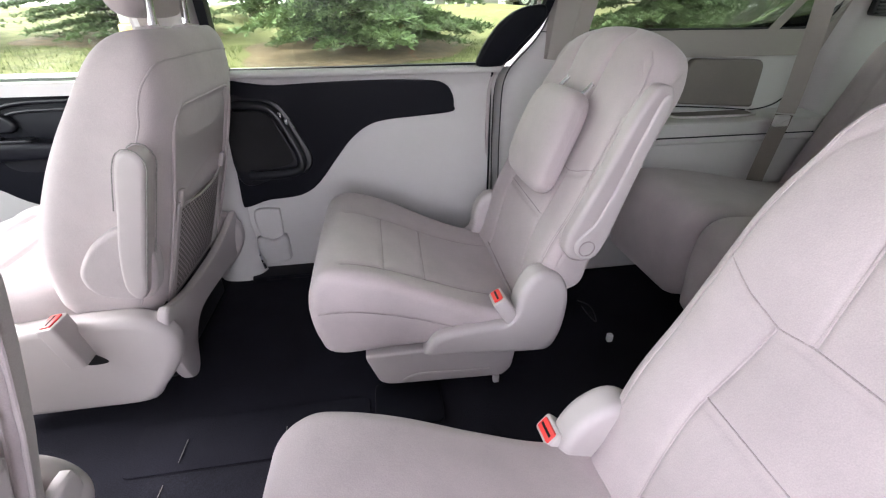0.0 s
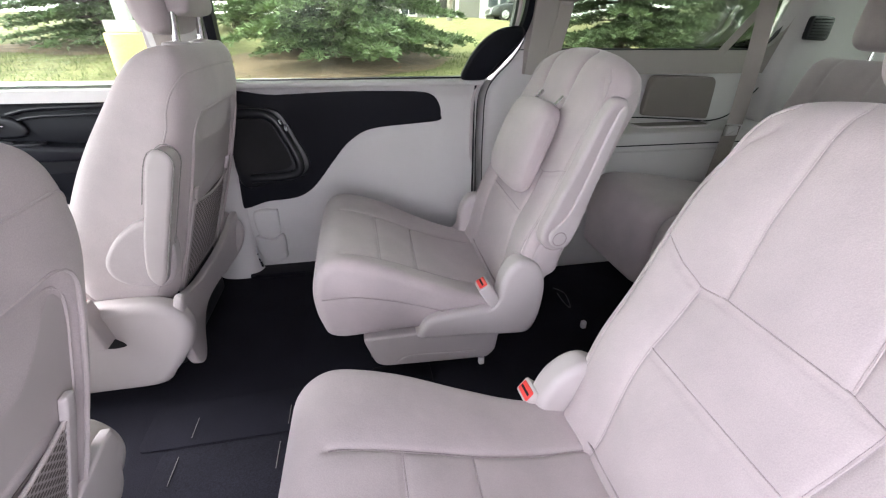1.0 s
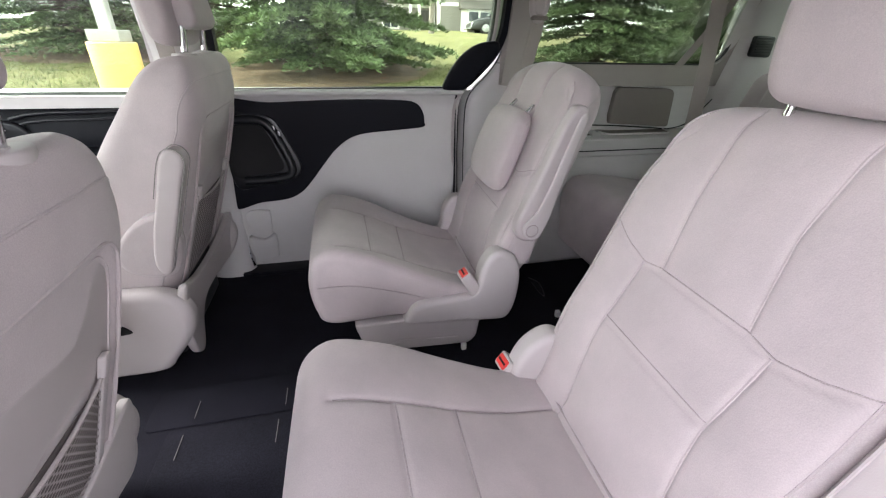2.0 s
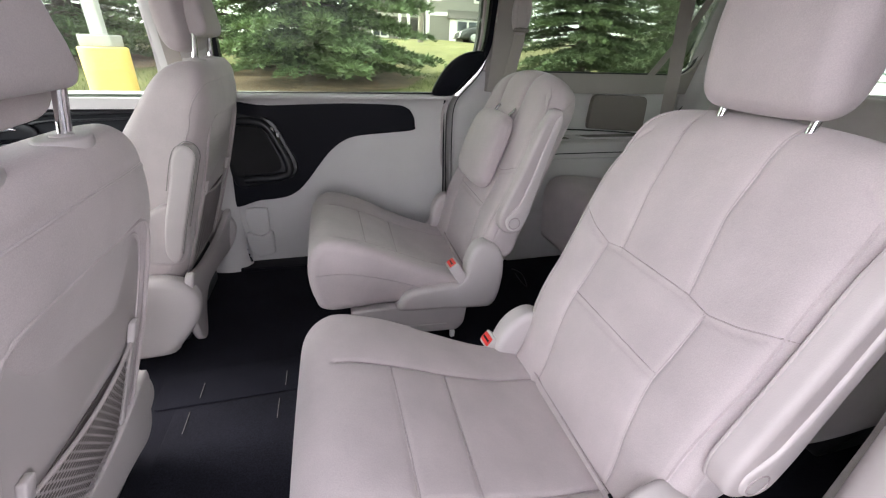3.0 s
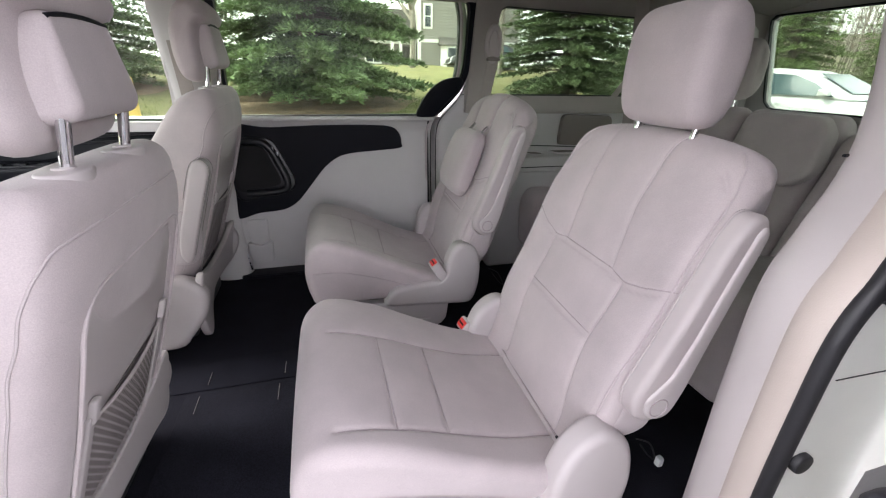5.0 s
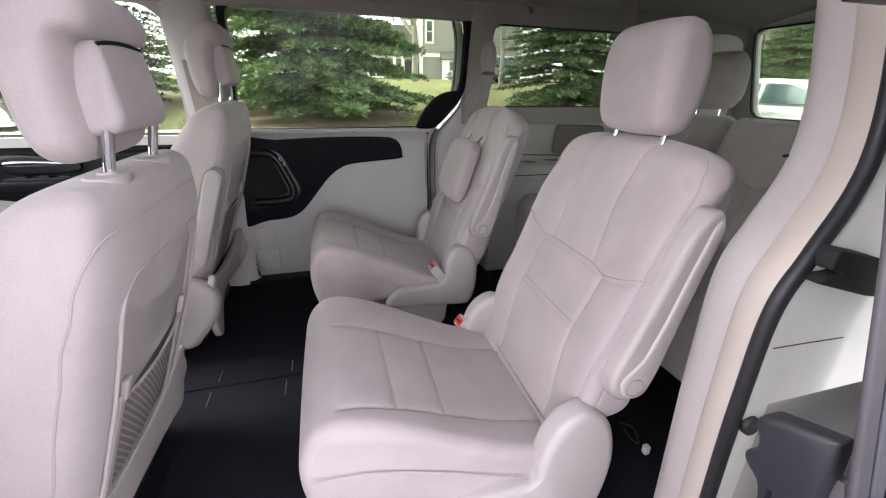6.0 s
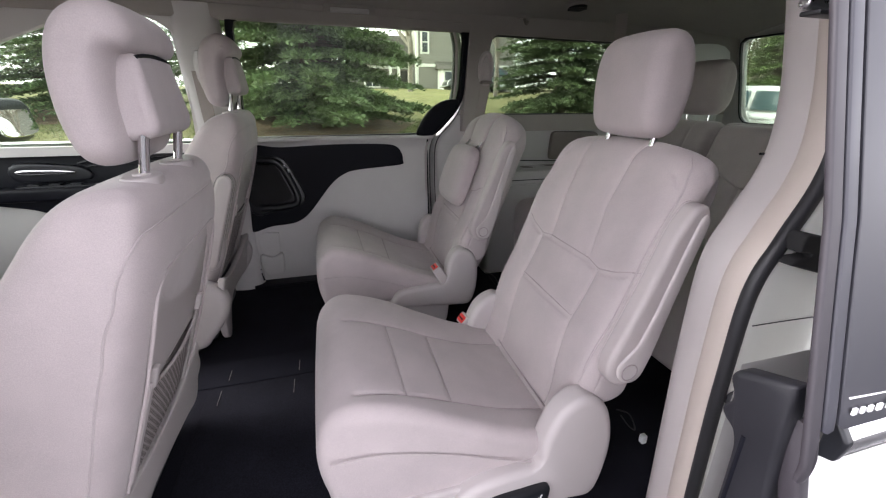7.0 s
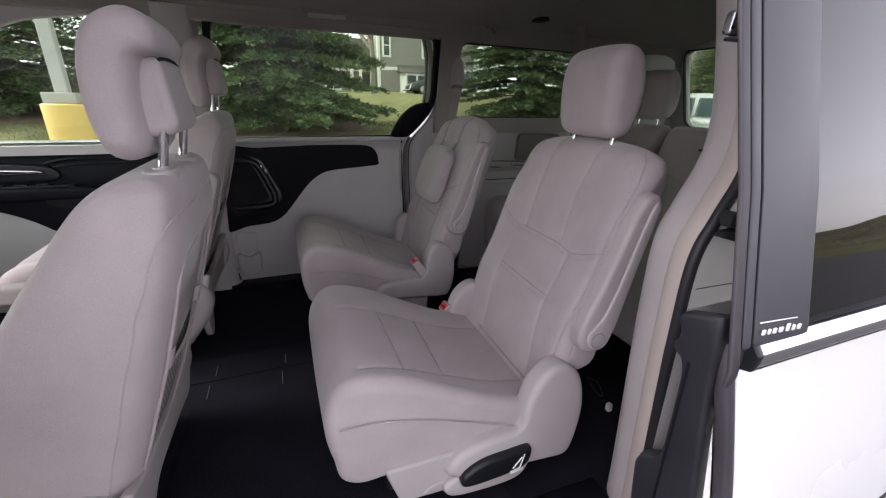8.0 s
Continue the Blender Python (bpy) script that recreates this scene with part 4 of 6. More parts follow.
def second_row_seat(cy, arm_dz, arm_side, raised, label):
    """A folding captain's chair: cushion, back, side shields, armrest, base, belt buckle and head restraint."""
    e = thing("captain_chair", (0.52, cy, 0.0), label, "seat", "second-row seats")
    hw = 0.236
    cush_lines = [[(0.235, 0.255), (0.078, 0.290), (0.082, 0.40), (0.092, 0.50), (0.125, 0.72)][1:], [(-0.187, 0.295), (-0.175, 0.40), (-0.16, 0.50), (-0.135, 0.73)],
                  [(0.082, 0.385), (-0.176, 0.388)], [(0.092, 0.490), (-0.16, 0.482)]]
    back_lines = [[(0.215, 0.580), (0.165, 0.556), (0.118, 0.542), (0.082, 0.548), (-0.078, 0.546), (-0.122, 0.537), (-0.17, 0.548), (-0.235, 0.572)],
                  [(0.108, 0.83), (0.106, 0.76), (0.100, 0.66), (0.082, 0.548)], [(-0.062, 0.83), (-0.058, 0.76), (-0.056, 0.67), (-0.078, 0.546)],
                  [(0.122, 0.542), (0.128, 0.43), (0.120, 0.30), (0.11, 0.2)], [(-0.117, 0.535), (-0.109, 0.42), (-0.120, 0.31), (-0.143, 0.2)],
                  [(0.128, 0.432), (-0.110, 0.424)]]
    rim_lines = [[(s * 0.212, 0.30), (s * 0.218, 0.50), (s * 0.218, 0.66), (s * 0.214, 0.73), (s * 0.203, 0.765), (s * 0.18, 0.785)] for s in (-1, 1)]

    def cush_relief(P, N, w):
        f = front_facing(N, -0.25, 1.0)
        y = w - cy
        s = seam_depth(cush_lines, np.column_stack([y, P[:, 0]]), 0.0038, 0.0042)
        bolster = 0.005 * smooth01(np.abs(y + 0.04), 0.10, 0.22) - 0.002
        return f * (s - bolster * smooth01(P[:, 0], 0.26, 0.40))

    low = [(x, z if raised or z > 0.19 else z + 0.046 * (1 - 0.5 * x)) for x, z in CUSHION]
    cu = slab("cushion", even(spline(low, True, 12), 260), cy - hw, cy + hw, 0.027, CLOTH, e, m=130, relief=cush_relief, arc=8, sharp=70, swell=0.003,
         taper=lambda P: 1 - 0.05 * smooth01(P[:, 1], 0.16, 0.11) - 0.04 * smooth01(P[:, 0], 0.30, 0.21))
    for s in (-1, 1):
        tube("side_seam", [(x, cy + s * (hw + 0.0022), z) for x, z in curve2([(0.240, 0.287), (0.33, 0.284), (0.45, 0.250), (0.56, 0.206), (0.65, 0.170)], 24)], 0.0016, CLOTH_SIDE, e, n=6)

    def back_relief(P, N, w):
        f = front_facing(N, -1.0, 0.35)
        y = w - cy
        s = seam_depth(back_lines + rim_lines, np.column_stack([y, P[:, 1]]), 0.0040, 0.0042)
        if not raised:
            s = s + smooth01(P[:, 1], 0.58, 0.72) * seam_depth(back_lines[1:3], np.column_stack([y, P[:, 1]]), 0.0050, 0.0075)
        bolster = 0.009 * smooth01(np.abs(y + 0.005), 0.11, 0.20) * smooth01(P[:, 1], 0.80, 0.62) - 0.004
        return f * (s - bolster)

    def shoulders(W):
        """The top falls off and the back curves away towards its upper corners."""
        W = W.copy()
        u = np.clip(np.abs(W[:, 1] - cy) / hw, 0, 1)
        k = smooth01(W[:, 2], 0.62, 0.81)
        W[:, 2] -= k * (0.022 + 0.014 * u ** 2 + 0.026 * u ** 7 if raised else -0.004 + 0.030 * u ** 2 + 0.036 * u ** 7)
        W[:, 0] -= 0.008 * k * u ** 2
        return W

    bk = slab("backrest", even(spline(BACK, True, 12), 260), cy - hw, cy + hw, 0.030, CLOTH, e, m=130, relief=back_relief, arc=8, sharp=70, swell=0.003,
         taper=lambda P: 1 - 0.035 * smooth01(P[:, 1], 0.70, 0.83) - 0.10 * smooth01(P[:, 1], 0.34, 0.20) - 0.09 * smooth01(P[:, 0] - 0.728 - 0.385 * (P[:, 1] - 0.267), 0.02, 0.10), post=shoulders)
    at_back = lambda y, z: (0.728 + 0.385 * (z - 0.267) - 0.3, cy + y, z + 0.108)
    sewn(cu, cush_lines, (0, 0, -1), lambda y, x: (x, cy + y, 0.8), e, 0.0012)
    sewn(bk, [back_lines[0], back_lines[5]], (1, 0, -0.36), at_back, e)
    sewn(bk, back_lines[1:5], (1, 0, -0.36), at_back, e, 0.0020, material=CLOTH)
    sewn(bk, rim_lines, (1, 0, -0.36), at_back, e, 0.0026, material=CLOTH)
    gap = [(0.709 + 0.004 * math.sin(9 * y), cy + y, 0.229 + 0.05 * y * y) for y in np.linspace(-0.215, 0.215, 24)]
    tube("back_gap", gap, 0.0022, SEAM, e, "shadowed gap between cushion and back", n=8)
    for a, b in ((0, 4), (20, 24)):
        tube("gap_clip", gap[a:b], 0.0030, BLACK, e, "black clip in the gap", n=8)
    # moulded shields on both sides, base rail under the cushion
    for s in (-1, 1):
        o = 1 if s == arm_side else 0.86
        P = even(spline(SHIELD_OUT if raised else SHIELD_AISLE, True, 10), 90)
        a, b = sorted((cy + s * (hw - 0.035), cy + s * (hw + 0.024 * o)))
        sh = slab("side_shield", P, a, b, 0.016, SHIELD, e, "light moulded plastic side shield", arc=6)
        tube("shield_edge", [(x, cy + s * (hw + 0.018), z) for x, z in curve2([(0.490, 0.120), (0.53, 0.148), (0.59, 0.156), (0.64, 0.154)] if raised else [(0.492, 0.170), (0.53, 0.190), (0.60, 0.200), (0.65, 0.206)], 16)], 0.002, SHIELD, sh, n=6)
        k = rounded([(0.327, 0.152), (0.330, 0.135), (0.355, 0.062), (0.38, 0.050), (0.667, 0.034), (0.690, 0.060), (0.698, 0.130), (0.69, 0.150)], 0.012)
        a, b = sorted((cy + s * (hw - 0.045), cy + s * (hw + 0.002)))
        rail = slab("base_rail", k, a, b, 0.006, SHIELD, e, "light plastic base cover")
        tube("rib", [(x, cy + s * (hw + 0.003), z) for x, z in curve2([(0.41, 0.060), (0.45, 0.078), (0.56, 0.070), (0.63, 0.066)], 12)], 0.003, SHIELD, rail, n=6)
    box("seat_frame", 0.34, 0.70, cy - hw + 0.05, cy + hw - 0.05, 0.03, 0.14, 0.012, STEEL, e, "dark steel folding frame")
    for s in (-1, 1):
        tube("frame_leg", [(0.66, cy + s * 0.15, 0.05), (0.60, cy + s * 0.15, 0.02), (0.52, cy + s * 0.15, 0.006)], 0.009, STEEL, e, n=8)
        slab("hinge_collar", spline([(0.752, 0.30), (0.79, 0.285), (0.835, 0.30), (0.848, 0.345), (0.855, 0.40), (0.82, 0.43), (0.785, 0.405), (0.762, 0.35)], True, 5), *sorted((cy + s * (hw - 0.06), cy + s * (hw + 0.002))), 0.014, CLOTH_SIDE, e)
    tube("pull_cord", spline([(0.86, cy + arm_side * 0.20, 0.225), (0.90, cy + arm_side * 0.20, 0.20), (0.925, cy + arm_side * 0.2, 0.15), (0.905, cy + arm_side * 0.2, 0.165), (0.875, cy + arm_side * 0.2, 0.205)], False, 6), 0.0016, STEEL, e, "thin dark pull loop", n=6)
    # armrest folded up along the back
    d = arm_dz
    A = even(rounded([(0.752, 0.415), (0.757, 0.376), (0.785, 0.358), (0.824, 0.363), (0.844, 0.42), (0.868, 0.52), (0.893, 0.61), (0.917, 0.688), (0.908, 0.712), (0.880, 0.712), (0.853, 0.672), (0.812, 0.56), (0.775, 0.47)], [0.02, 0.02, 0.02, 0.02, 0.03, 0.03, 0.03, 0.012, 0.012, 0.018, 0.03, 0.03, 0.03], 5), 130)
    A = A + np.array([0.5 * d, d])
    ya, yb = sorted((cy + arm_side * (hw - 0.002), cy + arm_side * (hw + 0.038)))
    ar = slab("armrest", A, ya, yb, 0.011, VINYL, e, "beige-grey vinyl armrest folded up", m=8, arc=5)
    # the moulded underside stands proud of the pad along its rear edge
    B = even(rounded([(0.768, 0.410), (0.775, 0.380), (0.800, 0.366), (0.824, 0.372), (0.842, 0.42), (0.866, 0.52), (0.890, 0.61), (0.911, 0.684), (0.903, 0.700), (0.889, 0.690), (0.862, 0.61), (0.835, 0.52), (0.808, 0.45)], 0.012, 4), 120) + np.array([0.5 * d, d])
    slab("arm_shell", B, *sorted((cy + arm_side * (hw + 0.020), cy + arm_side * (hw + 0.0425))), 0.005, SHIELD, ar, "light plastic armrest shell", arc=4)
    yo = cy + arm_side * (hw + 0.0425)
    th = np.linspace(0, 2 * math.pi, 25)[:-1]
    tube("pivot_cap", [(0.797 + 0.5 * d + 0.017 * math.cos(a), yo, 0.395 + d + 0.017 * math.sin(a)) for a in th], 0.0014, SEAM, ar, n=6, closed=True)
    ring, out_n = outward(A)
    tube("piping", [(x, cy + arm_side * (hw + 0.004), z) for x, z in ring - out_n * 0.0008], 0.0022, VINYL, ar, n=6, closed=True)
    # belt buckle on the aisle side
    bs = 1 if cy < 0 else -1
    if bs > 0:
        buckle(e, (0.700, cy + 0.237, 0.195), (0.640, cy + 0.243, 0.246))
        slab("buckle_boot", spline([(0.660, 0.17), (0.675, 0.245), (0.70, 0.282), (0.735, 0.288), (0.75, 0.24), (0.73, 0.17)], True, 5), cy + 0.222, cy + 0.262, 0.01, SHIELD, e)
    else:
        buckle(e, (0.682, cy - 0.229, 0.218), (0.641, cy - 0.226, 0.284))
        slab("buckle_slot", spline([(0.668, 0.212), (0.678, 0.238), (0.690, 0.262), (0.697, 0.255), (0.690, 0.225), (0.68, 0.205)], True, 5), cy - 0.246, cy - 0.228, 0.004, BLACK, e)
    if raised:
        head_rest(e, cy - 0.001, [(x, z - 0.018) for x, z in ((0.910, 0.845), (0.900, 0.90), (0.903, 0.975), (0.920, 1.012), (0.955, 1.024), (0.990, 1.004), (1.002, 0.935), (0.992, 0.87), (0.972, 0.832), (0.936, 0.826))], 0.105,
                  ((0.940, 0.768), (0.962, 0.88)), 0.072, guides=False, post_r=0.0065, rim=0.032, narrow=0.05)
    else:
        head_rest(e, cy - 0.012, [(0.745, 0.515), (0.752, 0.56), (0.785, 0.65), (0.808, 0.69), (0.838, 0.698), (0.856, 0.676), (0.832, 0.60), (0.800, 0.51), (0.780, 0.482), (0.755, 0.488)], 0.122,
                  ((0.872, 0.716), (0.822, 0.668)), 0.062, guides=False, post_r=0.005)
    # tilt lever on the doorway side
    if cy < 0:
        lv = slab("tilt_lever", spline([(0.487, 0.098), (0.500, 0.118), (0.540, 0.136), (0.60, 0.140), (0.655, 0.140), (0.662, 0.118), (0.650, 0.090), (0.60, 0.078), (0.52, 0.076), (0.492, 0.082)], True, 6), cy - hw - 0.040, cy - hw - 0.012, 0.010, BLACK_SATIN, e, "black tilt lever with white seat symbol")
        yy = cy - hw - 0.0405
        for a in ([(0.606, 0.088), (0.630, 0.092), (0.640, 0.128)], [(0.612, 0.096), (0.634, 0.122)], [(0.606, 0.083), (0.640, 0.086)]):
            tube("symbol_line", [(x, yy, z) for x, z in a], 0.0018, WHITE, lv, n=6)
        slab("lower_cover", spline([(0.455, 0.075), (0.47, 0.04), (0.54, 0.028), (0.63, 0.028), (0.665, 0.05), (0.668, 0.085), (0.60, 0.092), (0.50, 0.095)], True, 6), cy - hw - 0.020, cy - hw + 0.03, 0.012, SHIELD, e, "light plastic lower cover")
    return e


second_row_seat(-0.368, 0.0, -1, True, "beige-grey cloth captain's chair with raised head restraint by the doorway")
second_row_seat(0.428, 0.028, -1, False, "beige-grey cloth captain's chair with its head restraint folded down")


def front_seat(cy, dx, dz, rear, arm, label):
    """A front bucket seat, seen from behind: back with hard panel and net pocket, cushion, base shield."""
    e = thing("front_seat", (-0.45, cy, 0.0), label, "seat", "front seats")
    hw = 0.252
    F = [(-0.300, 0.262), (-0.305, 0.335), (-0.296, 0.42), (-0.262, 0.51), (-0.198, 0.62), (-0.130, 0.715), (-0.074, 0.790), (-0.030, 0.822), (0.015, 0.830), (0.052, 0.823), (0.066, 0.784), (0.058, 0.705), (0.030, 0.610), (-0.004, 0.500), (-0.050, 0.370), (-0.088, 0.270), (-0.14, 0.235), (-0.23, 0.235)]
    F = np.array([(x + (0.6 * rear + 0.4 * dx if k < 9 else rear), z + dz) for k, (x, z) in enumerate(F)])
    WIDE = [(z + dz, w) for z, w in ((0.23, 0.215), (0.26, 0.236), (0.32, 0.246), (0.45, 0.252), (0.60, 0.251), (0.68, 0.245), (0.73, 0.236), (0.765, 0.226), (0.795, 0.214), (0.815, 0.200), (0.832, 0.178))]
    seam_half = [(0.238, 0.25), (0.2455, 0.45), (0.245, 0.60), (0.240, 0.67), (0.232, 0.72), (0.217, 0.755), (0.190, 0.774), (0.10, 0.780)]
    back_seam = [[(q * y, z + dz) for q, y, z in [(-1, *p) for p in seam_half] + [(1, *p) for p in seam_half[::-1]]]]

    def relief(y, z):
        edge = seam_depth(back_seam, np.column_stack([y, z]), 0.0028, 0.0050)
        sunk = 0.0105 * smooth01(0.184 - np.abs(y) - 0.03 * smooth01(z, 0.60 + dz, 0.70 + dz) ** 2, 0, 0.016) * smooth01(0.702 + dz - z, 0, 0.016) * smooth01(z - 0.20 - dz, 0, 0.03)
        return edge + sunk

    bk = padded_back("backrest", F, WIDE, cy, CLOTH, e, 5.0, relief=relief)
    sewn(bk, [spline(back_seam[0], False, 6)], (-1, 0, 0.28), lambda y, z: (0.40 + dx, cy + y, z - 0.28 * (0.40 - 0.04)), e, 0.0018, material=CLOTH_SIDE)

    def on_back(out):
        zs_, xs_ = [0.18, 0.27, 0.37, 0.50, 0.61, 0.705, 0.77], [-0.112, -0.088, -0.050, -0.004, 0.030, 0.056, 0.064]

        def f(W):
            W = W.copy()
            W[:, 0] += np.interp(W[:, 2] - dz, zs_, xs_) + rear + out
            return W
        return f
    # hard back panel sunk into the back, and its net pocket
    O = even(rounded([(-0.165, 0.245), (0.165, 0.245), (0.168, 0.682), (-0.168, 0.682)], [0.02, 0.02, 0.05, 0.05], 8), 110) + np.array([cy, dz])
    pn = slab("back_panel", O, -0.012, 0.008, 0.004, SHIELD, e, "light plastic back panel", axes="yzx", post=on_back(-0.0175), m=2, arc=4)
    tube("panel_gap", on_back(-0.0100)(np.array([(0.0, y, z) for y, z in O])), 0.0024, CLOTH, pn, n=6, closed=True)
    rim = rounded([(cy - 0.180, 0.235 + dz), (cy - 0.183, 0.698 + dz), (cy + 0.183, 0.698 + dz), (cy + 0.180, 0.235 + dz)], [0.0, 0.06, 0.06, 0.0], 8)
    tube("panel_rim", on_back(-0.0024)(np.array([(0.0, y, z) for y, z in even(rim, 90, False)])), 0.0032, CLOTH, pn, n=8)
    for s in (-1, 1):
        slab("net_hook", rounded([(cy + s * 0.140 - 0.009, 0.485 + dz), (cy + s * 0.140 + 0.009, 0.485 + dz), (cy + s * 0.140 + 0.009, 0.525 + dz), (cy + s * 0.140 - 0.009, 0.525 + dz)], 0.005), 0.0, 0.012, 0.004, SHIELD, pn, axes="yzx", post=on_back(-0.010), arc=3)
        slab("net_rail", rounded([(cy + s * 0.150 - 0.010, 0.252 + dz), (cy + s * 0.150 + 0.010, 0.252 + dz), (cy + s * 0.147 + 0.010, 0.500 + dz), (cy + s * 0.147 - 0.008, 0.500 + dz)], 0.006), 0.0, 0.008, 0.003, SHIELD, pn, axes="yzx", post=on_back(-0.010), arc=3)
    # stretched net: six-sided meshes of cord
    wide, tall, V, Fc = 0.0135, 0.0100, [], []
    top = lambda y: 0.474 + 0.014 * ((y - cy) / 0.14) ** 2
    bulge = lambda y, z: 0.010 * max(0.0, 1 - ((y - cy) / 0.15) ** 2) * max(0.0, min(1, (z - 0.25) / 0.05))
    for i in range(int(0.30 / wide) + 1):
        for j in range(int(0.24 / (tall * 0.75)) + 1):
            y = cy - 0.15 + (i + 0.5 * (j % 2) + 0.25) * wide
            z = 0.255 + j * tall * 0.75
            if z > top(y) - 0.004 or abs(y - cy) > 0.146:
                continue
            k = len(V)
            for sc in (1.0, 0.70):
                for a, b in ((0.5, 0.25), (0, 0.5), (-0.5, 0.25), (-0.5, -0.25), (0, -0.5), (0.5, -0.25)):
                    yy, zz = y + a * wide * sc, z + b * tall * sc
                    V.append((bulge(yy, zz), yy, zz + dz))
            Fc += [(k + q, k + (q + 1) % 6, k + 6 + (q + 1) % 6, k + 6 + q) for q in range(6)]
    # dark sheet on the panel: the shade behind the net, put into colour
    L = even(rounded([(cy - 0.143, 0.255 + dz), (cy + 0.143, 0.255 + dz), (cy + 0.143, 0.47 + dz), (cy - 0.143, 0.47 + dz)], 0.02), 60)
    slab("pocket_lining", L, 0.0, 0.003, 0.001, POCKET_SHADE, e, "dark sheet painting the shade inside the net pocket", axes="yzx", post=on_back(-0.0105), arc=1)
    put("net_pocket", on_back(-0.0065)(np.array(V)), Fc, NET, e, "pale knitted net pocket", sharp=0)
    tube("net_hem", on_back(-0.0055)(np.array([(bulge(y, 0.44), y, top(y) + dz) for y in np.linspace(cy - 0.148, cy + 0.148, 30)])), 0.003, NET, e, "elastic hem", n=8)
    # moulded skirt along the bottom of the back, ending in two pointed flaps
    SK = even(spline([(-0.268, 0.30), (-0.268, 0.20), (-0.243, 0.085), (-0.205, 0.042), (-0.175, 0.052), (-0.140, 0.13), (-0.09, 0.165), (0.0, 0.165), (0.15, 0.150), (0.22, 0.138), (0.256, 0.160), (0.268, 0.22), (0.262, 0.285), (0.235, 0.298), (0.10, 0.262), (-0.10, 0.262), (-0.215, 0.285)], True, 8), 170)

    def hang(W):
        W = W.copy()
        W[:, 0] += np.interp(W[:, 2] - 0.5 * dz, [0.03, 0.12, 0.20, 0.27, 0.31], [-0.108, -0.104, -0.098, -0.082, -0.072]) + 0.5 * (dx + rear)
        return W
    slab("back_skirt", SK + np.array([cy, dz * 0.5]), -0.014, 0.010, 0.007, SHIELD, e, "light plastic skirt", axes="yzx", post=hang, arc=4)
    # cushion and base
    C = np.array([(-0.25, 0.27), (-0.30, 0.335), (-0.38, 0.355), (-0.50, 0.370), (-0.59, 0.376), (-0.642, 0.355), (-0.652, 0.31), (-0.625, 0.255), (-0.50, 0.235), (-0.35, 0.235)]) + np.array([dx, dz])
    slab("cushion", even(spline(C, True, 10), 120), cy - hw + 0.005, cy + hw - 0.005, 0.05, CLOTH, e, m=40, arc=7, sharp=70, swell=0.004,
         relief=lambda P, N, w: front_facing(N, 0, 1) * seam_depth([[(-0.15, -0.64), (-0.15, -0.28)], [(0.15, -0.64), (0.15, -0.28)], [(-0.15, -0.45), (0.15, -0.45)], [(-0.15, -0.55), (0.15, -0.55)]], np.column_stack([w - cy, P[:, 0] - dx]), 0.005, 0.007))
    S = np.array([(-0.58, 0.20), (-0.50, 0.27), (-0.36, 0.292), (-0.22, 0.300), (-0.140, 0.296), (-0.095, 0.268), (-0.078, 0.215), (-0.10, 0.15), (-0.150, 0.085), (-0.185, 0.052), (-0.30, 0.048), (-0.52, 0.055), (-0.60, 0.12)]) + np.array([dx, dz * 0.2])
    for s in (-1, 1):
        a, b = sorted((cy + s * (hw - 0.02), cy + s * (hw + 0.04)))
        sh = slab("side_shield", even(spline(S, True, 10), 90), a, b, 0.022, SHIELD, e, "light moulded plastic side shield", arc=7)
    box("seat_base", -0.62, -0.16, cy - 0.20, cy + 0.20, 0.03, 0.24, 0.02, STEEL, e, "dark seat base")
    for s in (-1, 1):
        box("seat_rail", -0.72, -0.22, cy + s * 0.19 - 0.02, cy + s * 0.19 + 0.02, 0.0, 0.035, 0.006, STEEL, e, "dark seat rail")
    hx = 0.013 if cy < 0 else 0.0
    pad = np.array([(-0.066, 0.868), (-0.078, 0.925), (-0.074, 0.995), (-0.055, 1.044), (-0.015, 1.066), (0.012, 1.056), (0.026, 1.030), (0.018, 1.010), (-0.004, 0.999), (-0.012, 0.95), (-0.010, 0.885), (-0.022, 0.858), (-0.044, 0.852)]) + np.array([hx, dz])
    foot_x = -0.013 if cy < 0 else -0.010
    head_rest(e, cy - 0.008 * (cy < 0), pad, 0.128, ((foot_x + hx + 0.008 * (cy < 0), 0.814 + dz), (0.010 + hx - 0.012 * (cy > 0), 0.892 + dz)), 0.083, rim=0.040, narrow=0.06)
    hp = np.array([(-0.030, 0.886), (-0.026, 1.000), (0.000, 1.006), (0.022, 1.003), (0.036, 0.905), (0.028, 0.888), (0.0, 0.882)]) + np.array([hx, dz])
    hs_ = slab("head_shell", rounded(hp, 0.010, 5), cy - 0.008 * (cy < 0) - 0.092, cy - 0.008 * (cy < 0) + 0.092, 0.014, CLOTH_SIDE, e, "light head restraint shell", m=6, arc=6,
               taper=lambda P: 1 - 0.16 * smooth01(P[:, 1], 0.90 + dz, 1.02 + dz))
    tube("shell_gap", [(0.020 + hx - 0.10 * y * y, cy - 0.008 * (cy < 0) + y, 1.004 + dz - 1.2 * y * y) for y in np.linspace(-0.072, 0.072, 16)], 0.003, BLACK, hs_, "dark gap over the shell", n=8)
    bs = 1 if cy < 0 else -1
    if cy > 0:
        buckle(e, (-0.255, cy - hw - 0.050, 0.215), (-0.272, cy - hw - 0.054, 0.325))
        slab("buckle_slot", spline([(-0.275, 0.215), (-0.262, 0.225), (-0.240, 0.218), (-0.222, 0.196), (-0.245, 0.190), (-0.268, 0.194)], True, 5), cy - hw - 0.0425, cy - hw - 0.036, 0.002, RECESS, e, arc=2)
    else:
        buckle(e, (-0.375 + dx, cy + hw + 0.028, 0.225), (-0.418 + dx, cy + hw + 0.012, 0.330))
